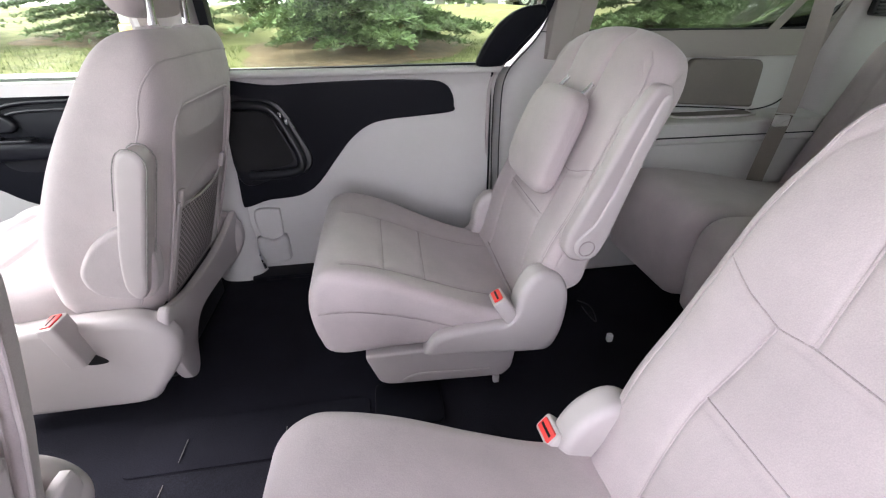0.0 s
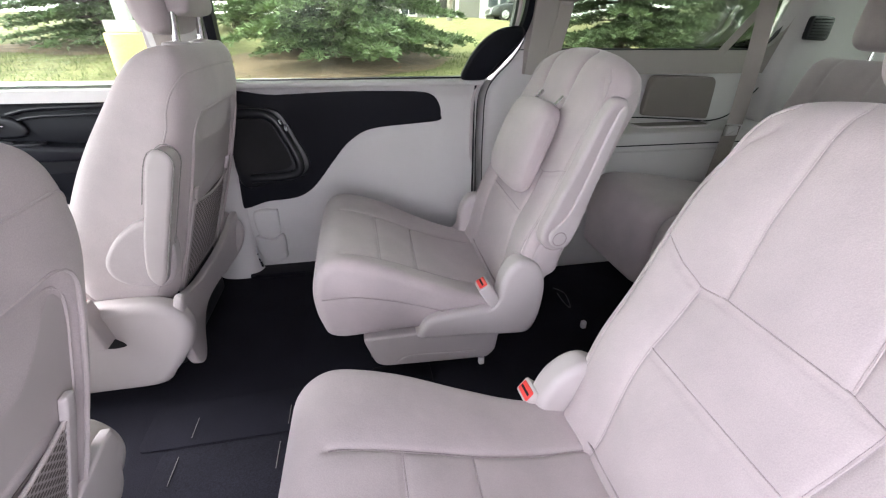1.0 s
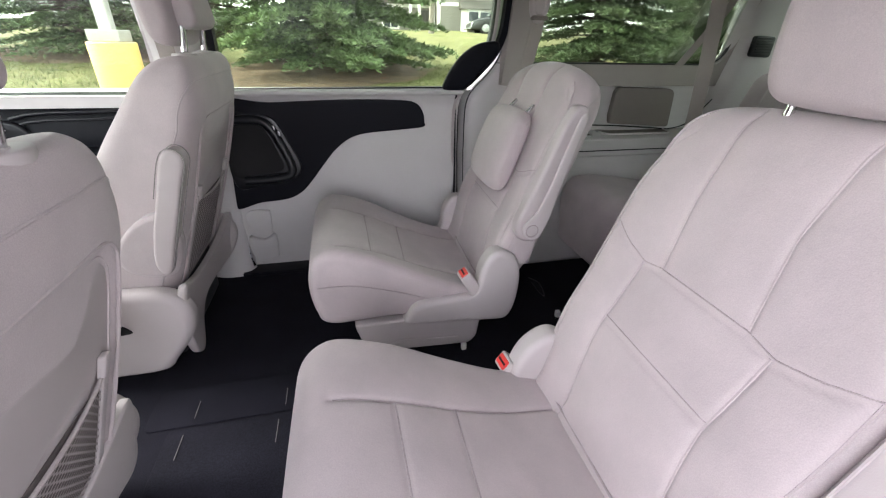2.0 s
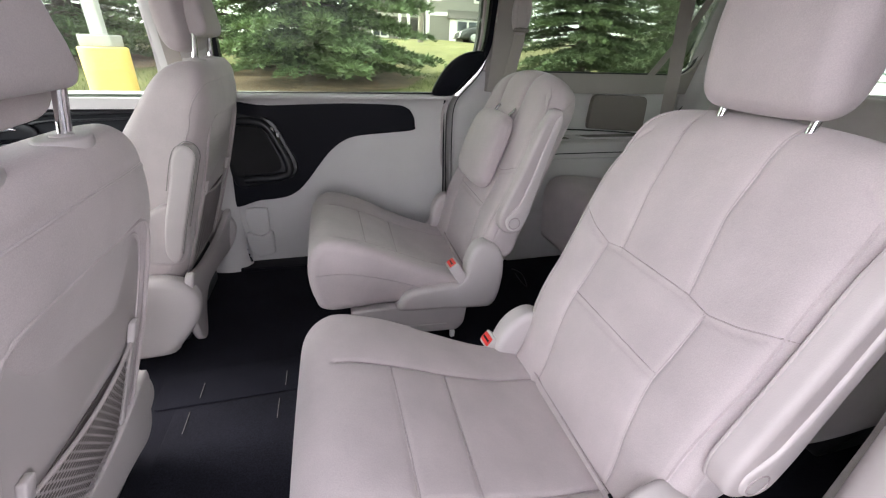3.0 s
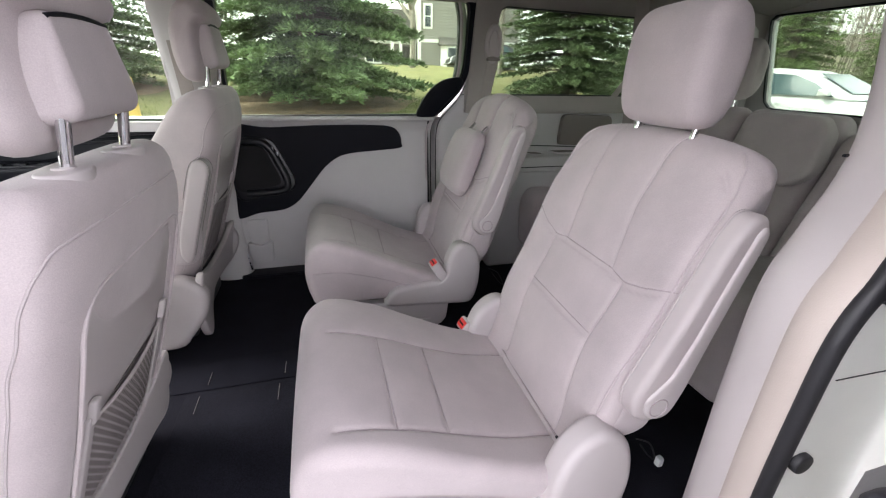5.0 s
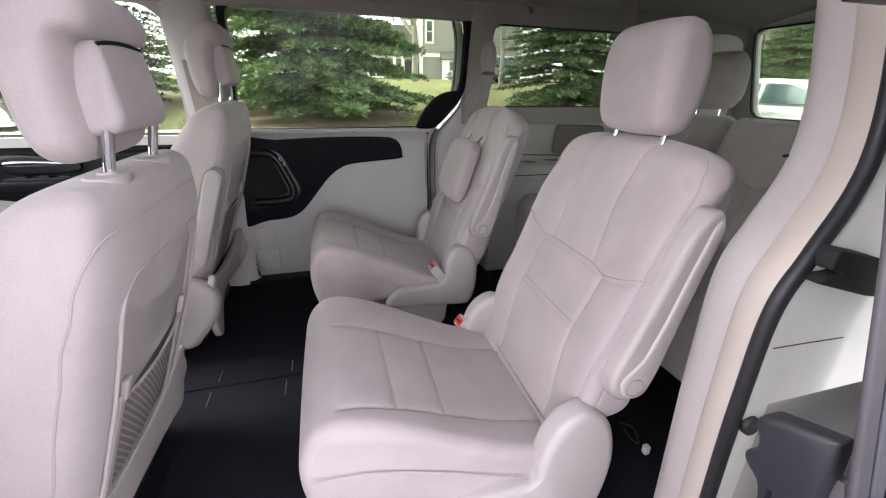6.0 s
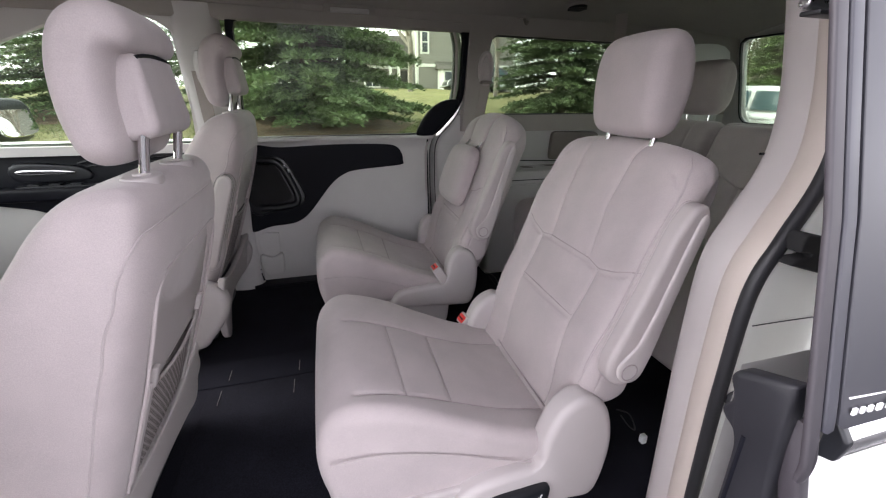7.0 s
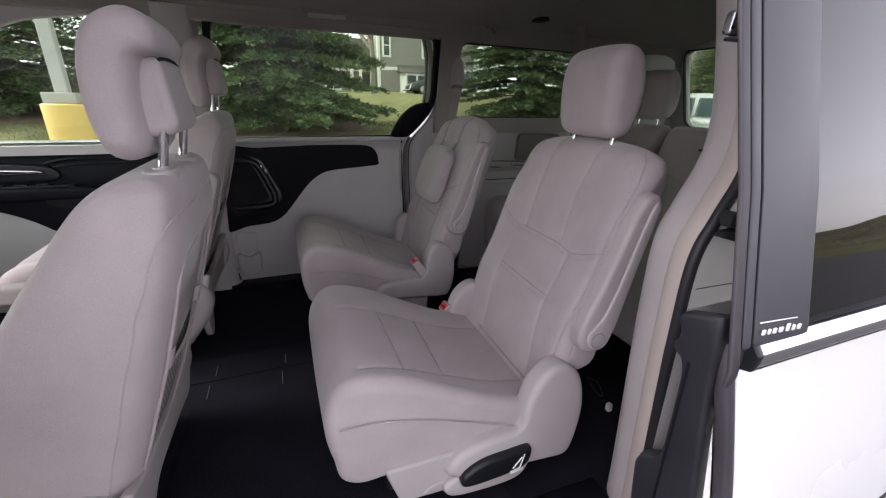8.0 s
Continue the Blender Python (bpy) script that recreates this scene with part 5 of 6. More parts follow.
    if not arm:
        D_ = even(rounded([(-0.165, 0.410), (-0.46, 0.418), (-0.515, 0.425), (-0.520, 0.445), (-0.49, 0.458), (-0.30, 0.456), (-0.165, 0.452)], 0.014, 4), 70)
        flat = slab("armrest", D_, cy + bs * (hw + 0.004), cy + bs * (hw + 0.052), 0.009, VINYL, e, "beige-grey vinyl armrest folded down", m=6, arc=5)
        tube("arm_seam", [(x, cy + hw + 0.006, 0.444) for x in np.linspace(-0.50, -0.17, 12)], 0.0016, THREAD, flat, n=6)
    if arm:
        A = np.array([(-0.118, 0.40), (-0.110, 0.372), (-0.096, 0.366), (-0.082, 0.388), (-0.058, 0.463), (-0.012, 0.600), (0.000, 0.640), (-0.008, 0.662), (-0.030, 0.665), (-0.049, 0.640), (-0.075, 0.560), (-0.104, 0.470)])
        ya, yb = sorted((cy + bs * (hw + 0.004), cy + bs * (hw + 0.050)))
        A = A - np.array([0.0, 0.012])
        slab("armrest_pivot", even(spline([(-0.205, 0.41), (-0.195, 0.360), (-0.14, 0.338), (-0.085, 0.350), (-0.06, 0.44), (-0.09, 0.50), (-0.155, 0.475)], True, 8), 60), *sorted((cy + bs * (hw - 0.02), cy + bs * (hw + 0.026))), 0.012, CLOTH_SIDE, e, arc=6)
        ar = slab("armrest", even(spline(A, True, 10), 90), ya, yb, 0.008, VINYL, e, "beige-grey vinyl armrest folded up", m=6, arc=5)
        for q in (0.008, 0.046):
            tube("arm_seam", [(x - 0.001, cy + bs * (hw + q), z - 0.012) for x, z in curve2([(-0.079, 0.39), (-0.055, 0.463), (-0.009, 0.60), (0.003, 0.64), (-0.007, 0.664), (-0.031, 0.667), (-0.051, 0.640), (-0.078, 0.56)], 40)], 0.0011, THREAD, ar, n=6)
    return e


front_seat(0.514, 0.0, 0.0, -0.030, True, "beige-grey cloth driver's seat with folded armrest and net pocket")
front_seat(-0.346, -0.022, -0.064, -0.022, False, "beige-grey cloth front passenger seat with net pocket behind")

# third-row bench, split in two
def bench_seat(y0, y1, rests, label, dip=0.0, stowed=False):
    e = thing("bench_seat", (1.6, (y0 + y1) / 2, 0.0), label, "seat", "third-row bench")
    lines = [[(y, 0.3), (y, 0.9)] for y in np.arange(y0 + 0.13, y1 - 0.05, 0.15)]
    C = [(1.205, 0.135), (1.172, 0.22), (1.165, 0.34), (1.185, 0.395), (1.24, 0.418), (1.40, 0.400), (1.65, 0.350), (1.82, 0.32), (1.84, 0.24), (1.70, 0.17), (1.45, 0.135)]
    slab("cushion", even(spline(C, True, 10), 90), y0, y1, 0.05, CLOTH_SIDE, e, m=30, arc=7, sharp=70)
    B = [(1.775, 0.26), (1.80, 0.36), (1.85, 0.52), (1.905, 0.68), (1.935, 0.755), (1.965, 0.782), (2.005, 0.780), (2.03, 0.74), (2.01, 0.60), (1.96, 0.42), (1.92, 0.28), (1.85, 0.24)]
    B = [(x - 0.3 * dip, z - dip * smooth01(np.float64(z), 0.4, 0.7)) for x, z in B]
    slab("backrest", even(spline(B, True, 10), 120), y0, y1, 0.04, CLOTH_SIDE, e, m=60, arc=7, sharp=70,
         relief=lambda P, N, w: front_facing(N, -1, 0.3) * seam_depth(lines, np.column_stack([w, P[:, 1]]), 0.005, 0.007))
    box("seat_frame", 1.40, 1.86, y0 + 0.05, y1 - 0.05, 0.0, 0.20, 0.01, STEEL, e)
    for cy in rests:
        head_rest(e, cy, [(1.945, 0.83), (1.935, 0.90), (1.945, 0.99), (1.975, 1.032), (2.02, 1.035), (2.045, 0.99), (2.045, 0.88), (2.02, 0.83), (1.98, 0.815)], 0.125, ((1.985, 0.765), (1.99, 0.88)), 0.06, guides=False, post_r=0.006)
    if stowed:
        Q = even(rounded([(y0 + 0.005, 0.735), (y0 - 0.012, 0.600), (y0 + 0.040, 0.548), (y0 + 0.110, 0.548), (y1 - 0.075, 0.610), (y1 - 0.045, 0.765), (y1 - 0.09, 0.780), (y0 + 0.045, 0.780)], 0.03, 5), 90)

        def lean_back(W):
            W = W.copy()
            W[:, 0] += 1.845 + 0.35 * (W[:, 2] - 0.52)
            return W
        slab("folded_head_restraint", Q, -0.038, 0.035, 0.018, CLOTH_SIDE, e, "grey cloth head restraint folded low", axes="yzx", post=lean_back, m=4, arc=6, sharp=70)
    return e


bench_seat(0.292, 0.66, [0.44], "grey cloth third-row seat with raised head restraint")
bench_seat(-0.071, 0.284, [], "grey cloth third-row middle seat with its head restraint folded low", stowed=True)
bench_seat(-0.50, -0.079, [], "grey cloth third-row seat with its back lower than its neighbour", 0.04)

# ---- seat belts ----
b1 = thing("pillar_belt", (1.01, 0.70, 0.80), "grey-beige shoulder belt hanging from the pillar loop", "seat belt")
tube("belt_loop", [(1.010 + 0.026 * math.cos(a), 0.690 - 0.1 * 0.05 * math.sin(a), 1.000 + 0.062 * math.sin(a)) for a in np.linspace(0, 2 * math.pi, 25)[:-1]], 0.011, VINYL, b1, "plastic belt loop", closed=True)
box("loop_cover", 0.992, 1.030, 0.684, 0.696, 0.955, 1.050, 0.012, VINYL, b1, "padded belt loop cover")
box("loop_bar", 0.985, 1.040, 0.676, 0.700, 0.938, 0.952, 0.005, GRILLE, b1)
ribbon("webbing", [(1.012, 0.688, 0.965), (1.010, 0.70, 0.90), (1.000, 0.712, 0.82), (0.985, 0.725, 0.70), (0.970, 0.735, 0.50)], (1, 0, 0.05), 0.046, 0.003, BELT, b1)
b2 = thing("rear_belt", (1.75, 0.62, 0.36), "grey-beige shoulder belt hanging by the third row", "seat belt")
ribbon("webbing", [(1.60, 0.58, 1.23), (1.615, 0.585, 1.0), (1.640, 0.59, 0.80), (1.660, 0.60, 0.64), (1.665, 0.605, 0.575)], (0.8, -0.6, 0.1), 0.048, 0.003, BELT, b2)
ribbon("lower_webbing", [(1.664, 0.606, 0.57), (1.662, 0.612, 0.47), (1.668, 0.625, 0.36), (1.69, 0.64, 0.26)], (0.8, -0.6, 0.1), 0.046, 0.003, GRILLE, b2)
box("belt_latch", 1.634, 1.694, 0.594, 0.612, 0.535, 0.570, 0.006, TRIM, b2, "plastic latch plate")
b3 = thing("short_strap", (1.75, 0.80, 0.79), "beige strap running up beside the quarter window", "strap")
ribbon("webbing", [(1.700, 0.805, 0.785), (1.740, 0.785, 0.86), (1.80, 0.74, 0.99), (1.87, 0.68, 1.20)], (0.6, 0, -0.5), 0.030, 0.003, BELT, b3)
b4 = thing("doorway_belt", (0.93, -0.64, 0.0), "grey belt webbing and guide on the doorway pillar", "seat belt")
ribbon("webbing", [(1.004, -0.656, 0.512), (1.002, -0.658, 0.42), (0.992, -0.658, 0.26), (0.976, -0.658, 0.02)], (0.35, -0.94, 0), 0.046, 0.003, BELT, b4)
tube("belt_guide", [(0.990 + 0.030 * math.cos(a), -0.652 - 0.016 * math.cos(a), 0.530 - 0.010 * math.cos(a) + 0.014 * math.sin(a)) for a in np.linspace(0, 2 * math.pi, 25)[:-1]], 0.0065, SHIELD, b4, "plastic belt guide", closed=True)
tube("guide_bar", [(0.972, -0.643, 0.528), (1.010, -0.664, 0.516)], 0.007, SHIELD, b4, n=10)
box("tongue", 0.990, 1.012, -0.664, -0.646, 0.486, 0.508, 0.004, SATIN, b4, "metal belt tongue")
tube("retractor_spring", spline([(0.945, -0.640, 0.245), (0.955, -0.632, 0.228), (0.948, -0.640, 0.212), (0.960, -0.632, 0.196)], False, 6), 0.006, STEEL, b4, "dark spring end", n=8)
for gx_, gz_ in ((0.818, 0.475), (0.86, 0.30)):
    th = np.linspace(0, 2 * math.pi, 21)[:-1]
    slab("grommet", [(gx_ + 0.014 * math.cos(a), gz_ + 0.014 * math.sin(a)) for a in th], -0.8285, -0.816, 0.003, RUBBER, post_near, "dark rubber grommet", arc=3)

# ---- right sliding door, slid open along the outside ----
d3 = thing("door_3", (1.1, -0.97, -0.2), "white sliding door slid open outside, with dark window and chrome strip", "door", kind="structure")


def skin_y(x, z):
    return -1.006 - 0.075 * np.sin(np.clip((0.62 - z) / 0.9, 0, 1) * math.pi) + 0.27 * np.maximum(z - 0.62, 0)


G = []
for z in np.linspace(0.605, -0.24, 34):
    round_off = [(0.640, 0.062), (0.640, 0.030), (0.643, 0.014), (0.652, 0.004), (0.668, 0.0)]
    G.append([(x, float(skin_y(x, z)) + o, z) for x, o in round_off] + [(x, float(skin_y(x, z)), z) for x in np.linspace(0.70, 1.62, 26)])
sheet("outer_skin", G, PAINT, d3, "white painted door skin")
sheet("inner_skin", [[(x, -0.925, z) for x in np.linspace(0.652, 1.62, 10)] for z in np.linspace(-0.24, 0.64, 10)], TRIM, d3, "light grey inner door panel")
GW = rounded([(0.742, 0.655), (1.58, 0.662), (1.56, 1.135), (0.752, 1.13)], [0.01, 0.05, 0.05, 0.02], 5)


def glass_lean(W):
    W = W.copy()
    W[:, 1] += 0.27 * np.maximum(W[:, 2] - 0.62, 0)
    return W


def front_lean(W):
    """The front pillar of the door also runs forward towards the sill."""
    W = glass_lean(W)
    W[:, 0] -= 0.10 * np.clip(0.80 - W[:, 2], 0, 0.2)
    return W


slab("window_glass", outward(GW)[0] + outward(GW)[1] * 0.004, -1.010, -1.005, 0.001, DARKGLASS, d3, "dark privacy glass", post=glass_lean, arc=1)
frame_ring("window_frame", rounded([(0.690, 0.640), (1.63, 0.640), (1.62, 1.19), (0.690, 1.19)], 0.012), GW, -1.006, -0.994, BLACK, d3, "black window frame", post=glass_lean)
slab("pillar_cover", even(rounded([(0.659, 0.641), (0.752, 0.640), (0.752, 1.16), (0.659, 1.16)], [0.004, 0.004, 0.01, 0.02], 4), 140), -1.018, -1.014, 0.001, mat("pillar_film", (0.036, 0.036, 0.044), 0.42, spots=0.04, spot_scale=5, spec=0.5), d3, "dark grey pillar cover with white mark", post=front_lean)
EDGE_RUBBER = mat("edge_rubber", (0.032, 0.028, 0.034), 0.5, spots=0.12, spot_scale=12)
slab("gap_strip", even(rounded([(0.650, 0.640), (0.664, 0.640), (0.664, 1.17), (0.650, 1.17)], 0.002), 140), -1.012, -1.008, 0.001, BLACK, d3, "dark gap strip", post=front_lean)
slab("frame_edge", even(rounded([(0.6420, 0.640), (0.6550, 0.640), (0.6550, 1.17), (0.6420, 1.17)], 0.003), 140), -1.0185, -1.013, 0.002, mat("frame_edge_satin", (0.040, 0.040, 0.050), 0.45, spots=0.06, spot_scale=9), d3, "grey satin frame edge", post=front_lean)
slab("frame_seal", even(rounded([(0.6265, 0.60), (0.6400, 0.60), (0.6400, 1.18), (0.6265, 1.18)], 0.004), 160), -1.018, -1.012, 0.0025, EDGE_RUBBER, d3, "black rubber frame seal", post=front_lean)
slab("chrome_strip", rounded([(-1.012, 0.609), (-1.000, 0.606), (-1.000, 0.640), (-1.006, 0.643), (-1.0165, 0.629)], 0.003), 0.659, 1.62, 0.004, CHROME, d3, "chrome window strip", axes="yzx")
slab("strip_end", rounded([(-1.0130, 0.607), (-1.000, 0.603), (-1.000, 0.641), (-1.0065, 0.644), (-1.0175, 0.629)], 0.003), 0.650, 0.660, 0.003, BLACK_SATIN, d3, "black strip end cap", axes="yzx")
# the front edge of the door: seal, white band, black latch cover
def edge_strip(name, o0, o1, x0, x1, z0, z1, material, label):
    """A strip down the door's front edge, following its skin."""
    zz = np.linspace(z0, z1, 24)
    ring = [(float(skin_y(0.64, z)) + o0, z) for z in zz] + [(float(skin_y(0.64, z)) + o1, z) for z in zz[::-1]]
    return slab(name, ring, x0, x1, 0.004, material, d3, label, axes="yzx", arc=3)


edge_strip("edge_seal", 0.008, 0.026, 0.631, 0.646, -0.24, 0.634, EDGE_RUBBER, "dark rubber edge seal")
edge_strip("edge_band", 0.023, 0.036, 0.640, 0.656, -0.24, 0.622, PAINT_JAMB, "white painted door edge")
LC = rounded([(-0.988, 0.668), (-0.941, 0.651), (-0.935, 0.640), (-0.942, 0.629), (-0.944, 0.618), (-0.935, 0.606), (-0.941, 0.597), (-0.956, 0.590), (-0.957, 0.52), (-0.957, 0.44), (-0.930, 0.425), (-0.922, 0.40), (-0.928, 0.34), (-0.945, 0.20), (-0.955, -0.05), (-1.03, -0.05), (-1.03, 0.20), (-1.012, 0.42), (-0.994, 0.56)], 0.005, 3)
slab("latch_cover", LC, 0.622, 0.644, 0.006, mat("dark_slate_plastic", (0.009, 0.009, 0.0125), 0.5, spots=0.1, spot_scale=10, bump=0.1, bump_scale=700), d3, "dark plastic latch cover", axes="yzx")
tube("latch_groove", [(0.6215, -0.964, z) for z in np.linspace(0.20, 0.595, 8)], 0.002, BLACK, d3, n=6)
# white mark on the pillar cover: letters of a trade mark become plain bars
lx = 0.653
for w_, h_ in ((0.0075, 0.0085), (0.0065, 0.0085), (0.008, 0.0085), (0.010, 0.0085), (0.008, 0.0125), (0.008, 0.0085), (0.008, 0.0085)):
    box("mark_bar", lx, lx + w_ * 0.58, -1.0118, -1.0098, 0.653 - 0.07 * (lx - 0.652), 0.653 - 0.07 * (lx - 0.652) + 0.72 * h_, 0.0005, WHITE, d3)
    lx += w_ + 0.0022
for z_ in (0.6655,):
    tube("mark_line", [(x, -1.0100 + 0.27 * (z_ - 0.652), z_ - 0.07 * (x - 0.652)) for x in (0.653, 0.68, 0.717)], 0.0008, WHITE, d3, n=5)
# handle hollow
tube("handle_crease", [(x, float(skin_y(x, z)) - 0.001, z) for x, z in curve2([(0.905, 0.10), (0.900, 0.27), (0.905, 0.325), (0.935, 0.348), (1.00, 0.358), (1.06, 0.365)], 26)], 0.0022, RUBBER, d3, n=6)
slab("door_handle", even(spline([(1.00, 0.300), (1.03, 0.345), (1.10, 0.360), (1.24, 0.362), (1.27, 0.33), (1.24, 0.300), (1.10, 0.288)], True, 8), 50), -1.075, -1.045, 0.012, PAINT, d3, "white door handle")
tube("handle_gap", [(1.045, -1.046, z) for z in (0.29, 0.31, 0.335)], 0.002, RUBBER, d3, n=6)
tr = thing("upper_roller", (0.84, -0.76, 1.06), "grey metal upper roller bracket of the sliding door", "bracket", kind="structure")
slab("bracket_plate", rounded([(0.793, 0.976), (0.838, 0.972), (0.842, 1.02), (0.796, 1.004)], 0.004), -0.792, -0.778, 0.003, SATIN, tr)
box("roller_arm", 0.80, 0.86, -0.80, -0.778, 0.968, 0.973, 0.002, STEEL, tr)

# ---- outside ----
GRASS = mat("lawn", (0.095, 0.108, 0.042), 0.95, spots=0.30, spot_scale=1.3, grain=0.45, grain_scale=26, bump=0.9, bump_scale=45, spec=0.1, tint=(0.19, 0.165, 0.084))
BLADE = mat("grass_blade", (0.105, 0.130, 0.047), 0.8, island=0.45, spec=0.2)
ASPHALT = mat("asphalt", (0.055, 0.055, 0.057), 0.9, spots=0.2, spot_scale=0.8, grain=0.5, grain_scale=90, bump=0.6, bump_scale=160)
MULCH = mat("mulch", (0.15, 0.095, 0.060), 0.95, spots=0.3, spot_scale=4, grain=0.6, grain_scale=40, bump=1.0, bump_scale=50)
CONCRETE = mat("concrete", (0.40, 0.38, 0.35), 0.85, spots=0.12, spot_scale=3, grain=0.2, grain_scale=120, bump=0.3, bump_scale=150)
YELLOW = mat("yellow_paint", (0.70, 0.47, 0.14), 0.5, spots=0.06, spot_scale=5, grain=0.05, grain_scale=60, bump=0.15, bump_scale=60)
NEEDLE = mat("spruce_needles", (0.075, 0.118, 0.055), 0.7, island=0.5, spec=0.3, tint=(0.150, 0.200, 0.092), spots=0.2, spot_scale=1.5)
BARK = mat("bark", (0.085, 0.065, 0.050), 0.9, spots=0.25, spot_scale=8, grain=0.4, grain_scale=60, bump=0.8, bump_scale=50)
BARE = mat("grey_bark", (0.22, 0.19, 0.165), 0.9, spots=0.2, spot_scale=6, grain=0.3, grain_scale=60, bump=0.5, bump_scale=60)
SIDING = mat("grey_siding", (0.25, 0.235, 0.215), 0.75, spots=0.05, spot_scale=1.0, grain=0.05, grain_scale=30, piece=0.06)
TRIMW = mat("white_house_trim", (0.74, 0.73, 0.70), 0.6, spots=0.04, spot_scale=2)
SHINGLE = mat("roof_shingle", (0.11, 0.10, 0.092), 0.9, spots=0.2, spot_scale=2, grain=0.3, grain_scale=30, bump=0.4, bump_scale=40)
PANEGLASS = mat("house_glass", (0.05, 0.06, 0.07), 0.08, spots=0.1, spot_scale=2)


def lot_rise(x):
    """The car park climbs a little behind the van."""
    return 0.10 * smooth01(x, 3.5, 7.6)


def ground_z(x, y):
    """A flat car park; a lawn that rises beyond the kerb to a low crest."""
    edge = 2.15 + 5.6 * smooth01(x, 7.6, 8.6)
    d = np.maximum(y - edge, 0)
    return -0.43 + lot_rise(x) + 0.15 * smooth01(d, 0.0, 0.25) + 0.078 * np.minimum(d, 17) + 0.035 * np.maximum(np.minimum(d - 17, 12), 0) + 0.03 * np.sin(0.7 * x) * smooth01(d, 1, 6)


def warp(u, near, far):
    return np.sign(u) * (near * np.abs(u) + far * np.abs(u) ** 6)


us = np.linspace(-1, 1, 150)
gx, gy = warp(us, 24, 2200), warp(us, 34, 2200)
ground = sheet("ground", [[(x, y, float(ground_z(np.float64(x), np.float64(y)))) for x in gx] for y in gy], GRASS)
tagged(ground, "mown green lawn with dry patches rising from the car park", "ground", kind="structure")
road = sheet("road", [[(x, y, -0.424 + float(lot_rise(x))) for x in np.linspace(-40, 40, 120)] for y in np.linspace(-45, 2.0, 14)], ASPHALT)
tagged(road, "grey asphalt car park", "road", kind="structure")
road2 = sheet("road_side", [[(x, y, -0.3235) for x in np.linspace(8.7, 40, 14)] for y in np.linspace(2.0, 7.6, 6)], ASPHALT)
tagged(road2, "grey asphalt car park beside the lawn", "road", kind="structure")
kerb = slab("kerb", rounded([(2.0, -0.45), (2.16, -0.45), (2.16, -0.27), (2.02, -0.27)], 0.02), -30, 7.8, 0.02, CONCRETE, axes="yzx")
tagged(kerb, "concrete kerb along the lawn", "kerb", kind="structure")


# lighter green needles, used for spruces with x0 above 12
NEEDLE_LIGHT = mat("light_spruce_needles", (0.125, 0.195, 0.070), 0.7, island=0.45, spec=0.3, tint=(0.180, 0.235, 0.090), spots=0.2, spot_scale=1.5)


